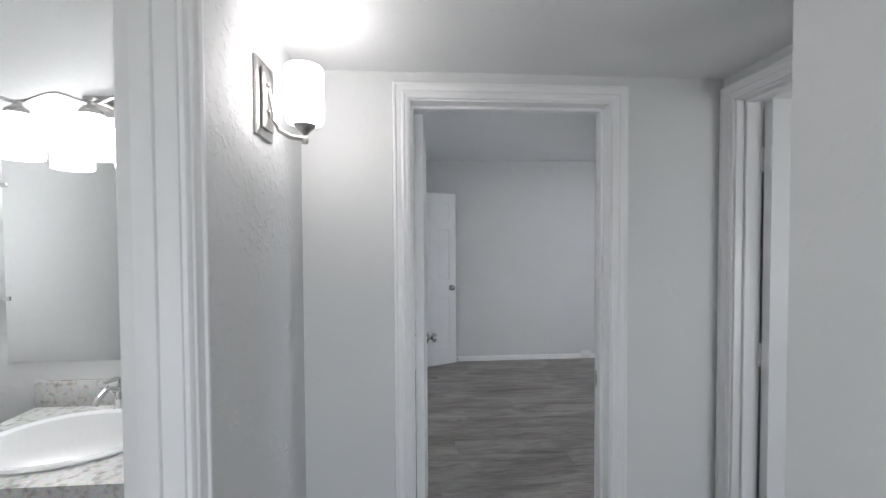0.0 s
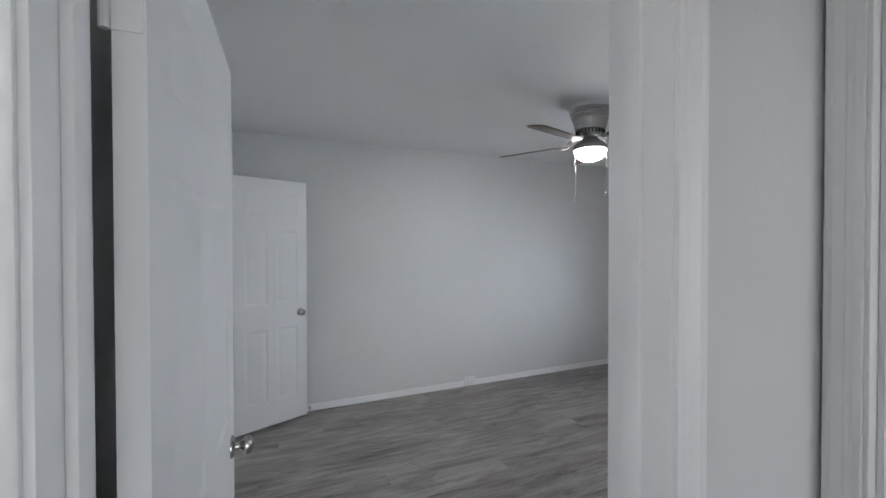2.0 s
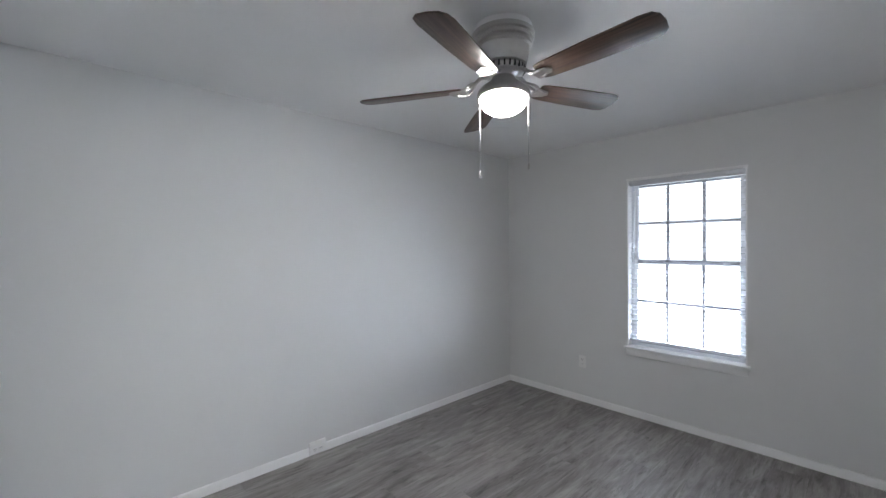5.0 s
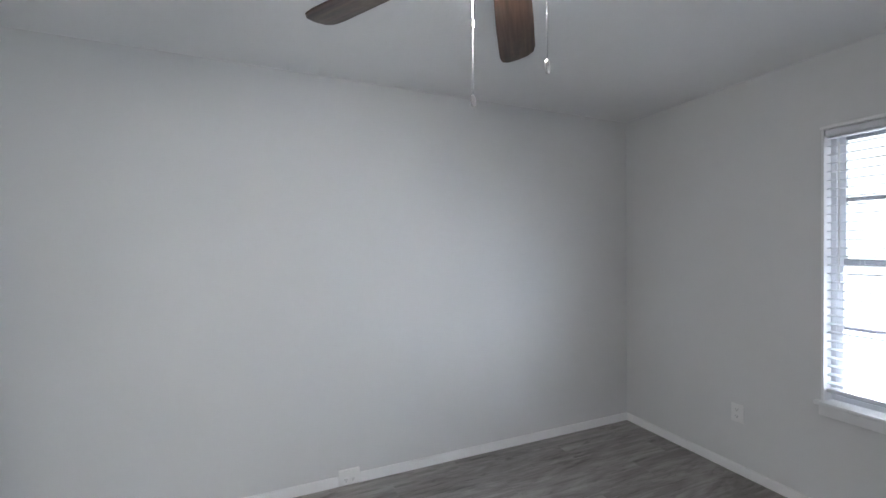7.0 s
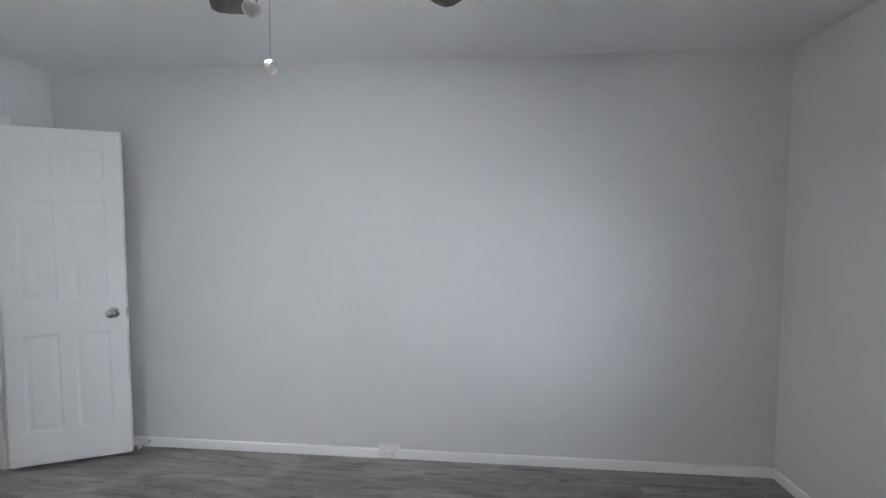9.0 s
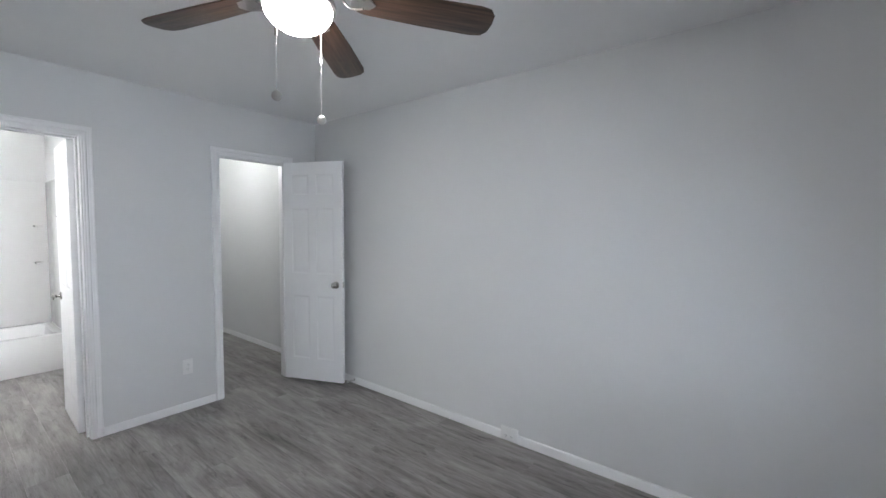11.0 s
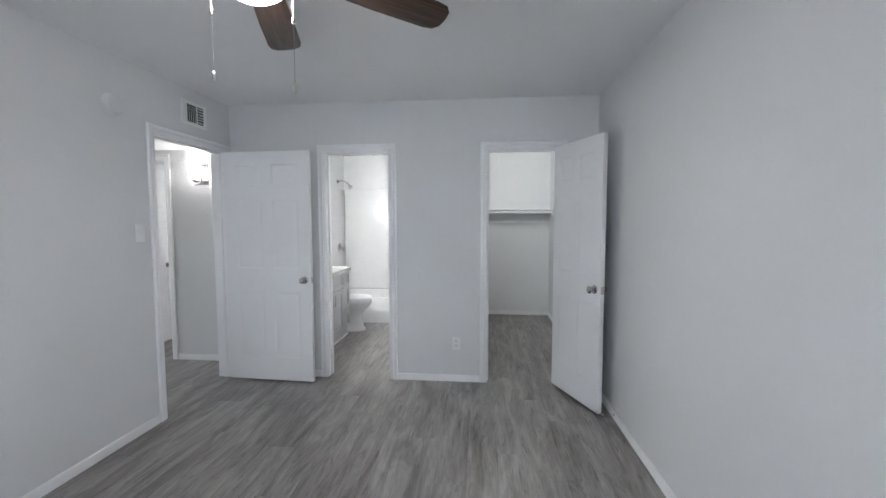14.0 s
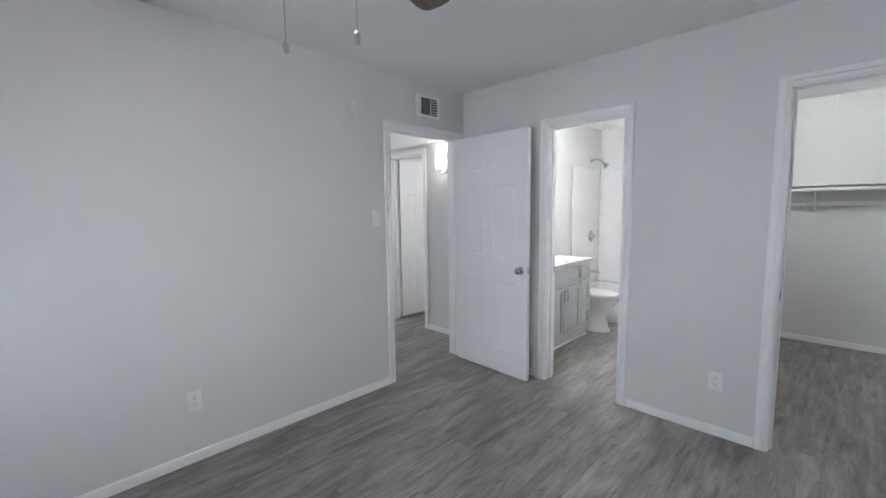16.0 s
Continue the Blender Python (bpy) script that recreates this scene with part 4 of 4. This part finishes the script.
part("head", lathe([(0, 0.0), (0.012, 0.0), (0.016, 0.02), (0.034, 0.055), (0.038, 0.066), (0.034, 0.070), (0, 0.070)], 24, Matrix.Translation((0, 0.16, -0.045)) @ pose(0, 0, 0, -137)), CHROME, sh)
tv = thing("tub_valve", "chrome single-lever tub valve with a round plate", "tub valve", pose(-2.47, 0.114, 1.01))
part("escutcheon", lathe([(0, 0.010), (0.060, 0.009), (0.078, 0.004), (0.080, 0.0)], 32, pose(0, 0, 0, -90)), CHROME, tv)
part("lever", tube([(0, 0.008, 0), (0, 0.055, 0.0), (0.02, 0.075, 0.0), (0.09, 0.085, -0.03)], [0.022, 0.020, 0.012, 0.007], 14), CHROME, tv)
ts = thing("tub_spout", "chrome tub spout above the tub rim", "tub spout", pose(-2.47, 0.114, 0.53))
part("spout_body", tube([(0, 0, 0), (0, 0.05, 0), (0, 0.11, -0.004), (0, 0.135, -0.028)], [0.024, 0.024, 0.022, 0.016], 16), CHROME, ts)
tp = thing("toilet_paper_holder", "chrome toilet paper holder on the vanity end", "paper holder", pose(-1.376, 0.45, 0.60, 0, 0, 90))
part("post", tube([(0, 0, 0), (0, 0.06, 0)], 0.009, 12), CHROME, tp)
part("roller", tube([(-0.005, 0.06, 0), (0.13, 0.06, 0)], 0.010, 12), CHROME, tp)
tb = thing("towel_bar", "chrome towel bar on the bathroom wall", "towel bar", pose(-1.62, 1.655, 1.53, 0, 0, 180))
part("bar", tube([(-0.22, 0.06, 0), (0.22, 0.06, 0)], 0.007, 10), CHROME, tb)
for x in (-0.21, 0.21):
    part("post", tube([(x, 0, 0), (x, 0.066, 0)], [0.014, 0.010], 12), CHROME, tb)


def vanity_light(at, n, pitch, label, glow):
    """A wavy bar with hanging frosted shades; local y points out of the wall."""
    v = thing("vanity_light", label, "wall lamp", at)
    part("back_plate", boxes((-0.11, 0.11, 0, 0.022, -0.045, 0.045), bevel=0.008), NICKEL, v)
    part("stem", tube([(0, 0.02, 0), (0, 0.12, 0.0)], 0.008, 10), NICKEL, v)
    w = pitch * (n - 1) / 2 + 0.08
    pts = [(-w + 2 * w * i / 60, 0.12, 0.016 * math.cos(2 * math.pi * (-w + 2 * w * i / 60) / pitch + math.pi * (n % 2))) for i in range(61)]
    part("wavy_bar", tube(pts, 0.0065, 10), NICKEL, v)
    for i in range(n):
        x = (i - (n - 1) / 2) * pitch
        sh = part("shade", lathe([(0, -0.062), (0.034, -0.062), (0.048, -0.068), (0.066, -0.10), (0.070, -0.15), (0.070, -0.215), (0.064, -0.219), (0.062, -0.15), (0.0, -0.09)], 28, Matrix.Translation((x, 0.12, 0))), glow, v, "lit frosted glass shade")
        part("shade_cap", lathe([(0, -0.010), (0.010, -0.012), (0.016, -0.030), (0.034, -0.044), (0.040, -0.061), (0, -0.061)], 24, Matrix.Translation((x, 0.12, 0))), NICKEL, sh)


def mirror(x0, x1, z0, z1, y, out, label):
    m = thing("wall_mirror", label, "mirror")
    part("glass", boxes((x0, x1, min(y, y + out * 0.005), max(y, y + out * 0.005), z0, z1)), MIRROR, m)
    for x in (x0 + 0.004, x1 - 0.004):
        for z in (z0 + 0.25, z1 - 0.14):
            part("mirror_clip", boxes((x - 0.012, x + 0.012, min(y + out * 0.005, y + out * 0.009), max(y + out * 0.005, y + out * 0.009), z - 0.008, z + 0.008), bevel=0.001), CHROME, m)


mirror(-1.32, -0.45, 1.0, 1.86, 0.100, 1, "frameless wall mirror above the bathroom basin")
vanity_light(pose(-0.86, 0.10, 2.07), 3, 0.27, "three-shade nickel vanity light above the mirror", BATHGLOW)

# ---- bathroom off the hall ----
hb = vanity(0.60, 1.36, 0.002, 0.52, [(0.60, 0.98, 0.94), (0.98, 1.36, 1.02)], "pale grey shaker vanity cabinet in the hall bathroom", GRANITE, at=pose(0, 0.018, 0, 0, 0, 180))
tagged(part("vanity_countertop", counter(-1.38, -0.58, -0.54, 0.016, -1.03, -0.275, 0.247, 0.193), GRANITE), "pale speckled stone top with a drop-in basin", "countertop")
tagged(part("backsplash", boxes((-1.38, -0.58, -0.004, 0.016, 0.856, 0.956), bevel=0.002), GRANITE), "pale speckled stone backsplash below the mirror", "backsplash")
drain(-1.03, -0.275, 0.727, tagged(sink_basin(-1.03, -0.275, 0.8555, 0.26, 0.205, None), "white oval porcelain basin set in the stone top", "sink"))
faucet(pose(-1.03, -0.055, 0.857, 0, 0, 0), "chrome single-lever faucet against the backsplash")
mirror(-1.49, -0.50, 1.03, 1.86, 0.020, -1, "wide frameless wall mirror above the hall basin")
vanity_light(pose(-1.07, 0.02, 2.02, 0, 0, 180), 3, 0.25, "three-shade nickel vanity light above the hall mirror", HALLBATHGLOW)

# ---- closet ----
cs = thing("closet_shelf", "long white closet shelf with a hanging rod below", "shelf")
part("shelf_board", boxes((-2.65, -2.395, 1.777, 3.273, 1.580, 1.598), bevel=0.002), SHELF, cs)
part("back_cleat", boxes((-2.65, -2.632, 1.777, 3.273, 1.390, 1.430), bevel=0.002), PLASTIC, cs)
part("hanging_rod", tube([(-2.41, 1.777, 1.544), (-2.41, 3.273, 1.544)], 0.017, 16), PLASTIC, cs, "white painted hanging rod")
for y in (3.255, 1.777):
    part("end_cleat", boxes((-2.63, -2.385, y, y + 0.018, 1.49, 1.579), bevel=0.002), SHELF, cs)
br = part("shelf_bracket", boxes((-2.631, -2.624, 2.325, 2.350, 1.30, 1.579), (-2.624, -2.40, 2.325, 2.350, 1.571, 1.579)), SHELF, cs)
part("brace", tube([(-2.625, 2.3375, 1.33), (-2.50, 2.3375, 1.46), (-2.41, 2.3375, 1.523)], 0.006, 8), PLASTIC, br)
part("rod_hook", tube([(-2.41 + 0.020 * math.cos(k * 0.5 + 3.14), 2.3375, 1.544 + 0.020 * math.sin(k * 0.5 + 3.14)) for k in range(8)], 0.004, 8), PLASTIC, br)
cl = thing("closet_lamp", "bare bulb ceiling lampholder with a long pull cord", "ceiling lamp", pose(-1.35, 2.46, H))
part("holder", lathe([(0, 0), (0.055, 0), (0.055, -0.012), (0.030, -0.030), (0.022, -0.060), (0, -0.060)], 28), PLASTIC, cl)
part("bulb", lathe([(0.013, -0.060), (0.014, -0.075), (0.028, -0.105), (0.030, -0.122), (0.022, -0.142), (0, -0.150)], 24), BULBGLOW, cl, "lit white bulb")
part("pull_cord", tube([(0.03, 0, -0.045), (0.034, 0, -0.20), (0.034, 0, -0.37)], 0.0022, 6), PLASTIC, cl, "thin white pull cord")

# ---- floor, laid in planks ----
floor = structure("floor", boxes((-3.02, XE + 0.13, -2.72, 3.38, -0.06, -0.006)), SUBFLOOR, "grey wood-look vinyl plank floor", "floor")
PW, PL = 0.181, 1.22
shapes = {}


def plank_mesh(ln):
    key = round(ln, 3)
    if key not in shapes:
        bm = bmesh.new()
        a, b, e = ln / 2 - 0.0002, PW / 2 - 0.0002, 0.0004
        low = [bm.verts.new(p) for p in ((-a, -b, -0.006), (a, -b, -0.006), (a, b, -0.006), (-a, b, -0.006))]
        mid = [bm.verts.new((v.co.x, v.co.y, -e)) for v in low]
        top = [bm.verts.new((v.co.x - math.copysign(e, v.co.x), v.co.y - math.copysign(e, v.co.y), 0)) for v in low]
        for p, q in ((low, mid), (mid, top)):
            for i in range(4):
                bm.faces.new((p[i], p[(i + 1) % 4], q[(i + 1) % 4], q[i]))
        bm.faces.new(top)
        shapes[key] = mesh_of("plank", bm, PLANK, False)
    return shapes[key]


X0, X1, Y0, Y1 = -3.0, XE + 0.1, -2.70, 3.36
row, y = 0, Y0
while y < Y1:
    x = X0
    first = PL * ((row * 0.37) % 1.0)
    ln = first if first > 0.2 else PL
    while x < X1 - 0.02:
        ln = min(ln, X1 - x)
        p = new("plank", plank_mesh(ln))
        p.parent = floor
        p.location = (x + ln / 2, y + PW / 2, 0)
        x += ln
        ln = PL
    y += PW
    row += 1
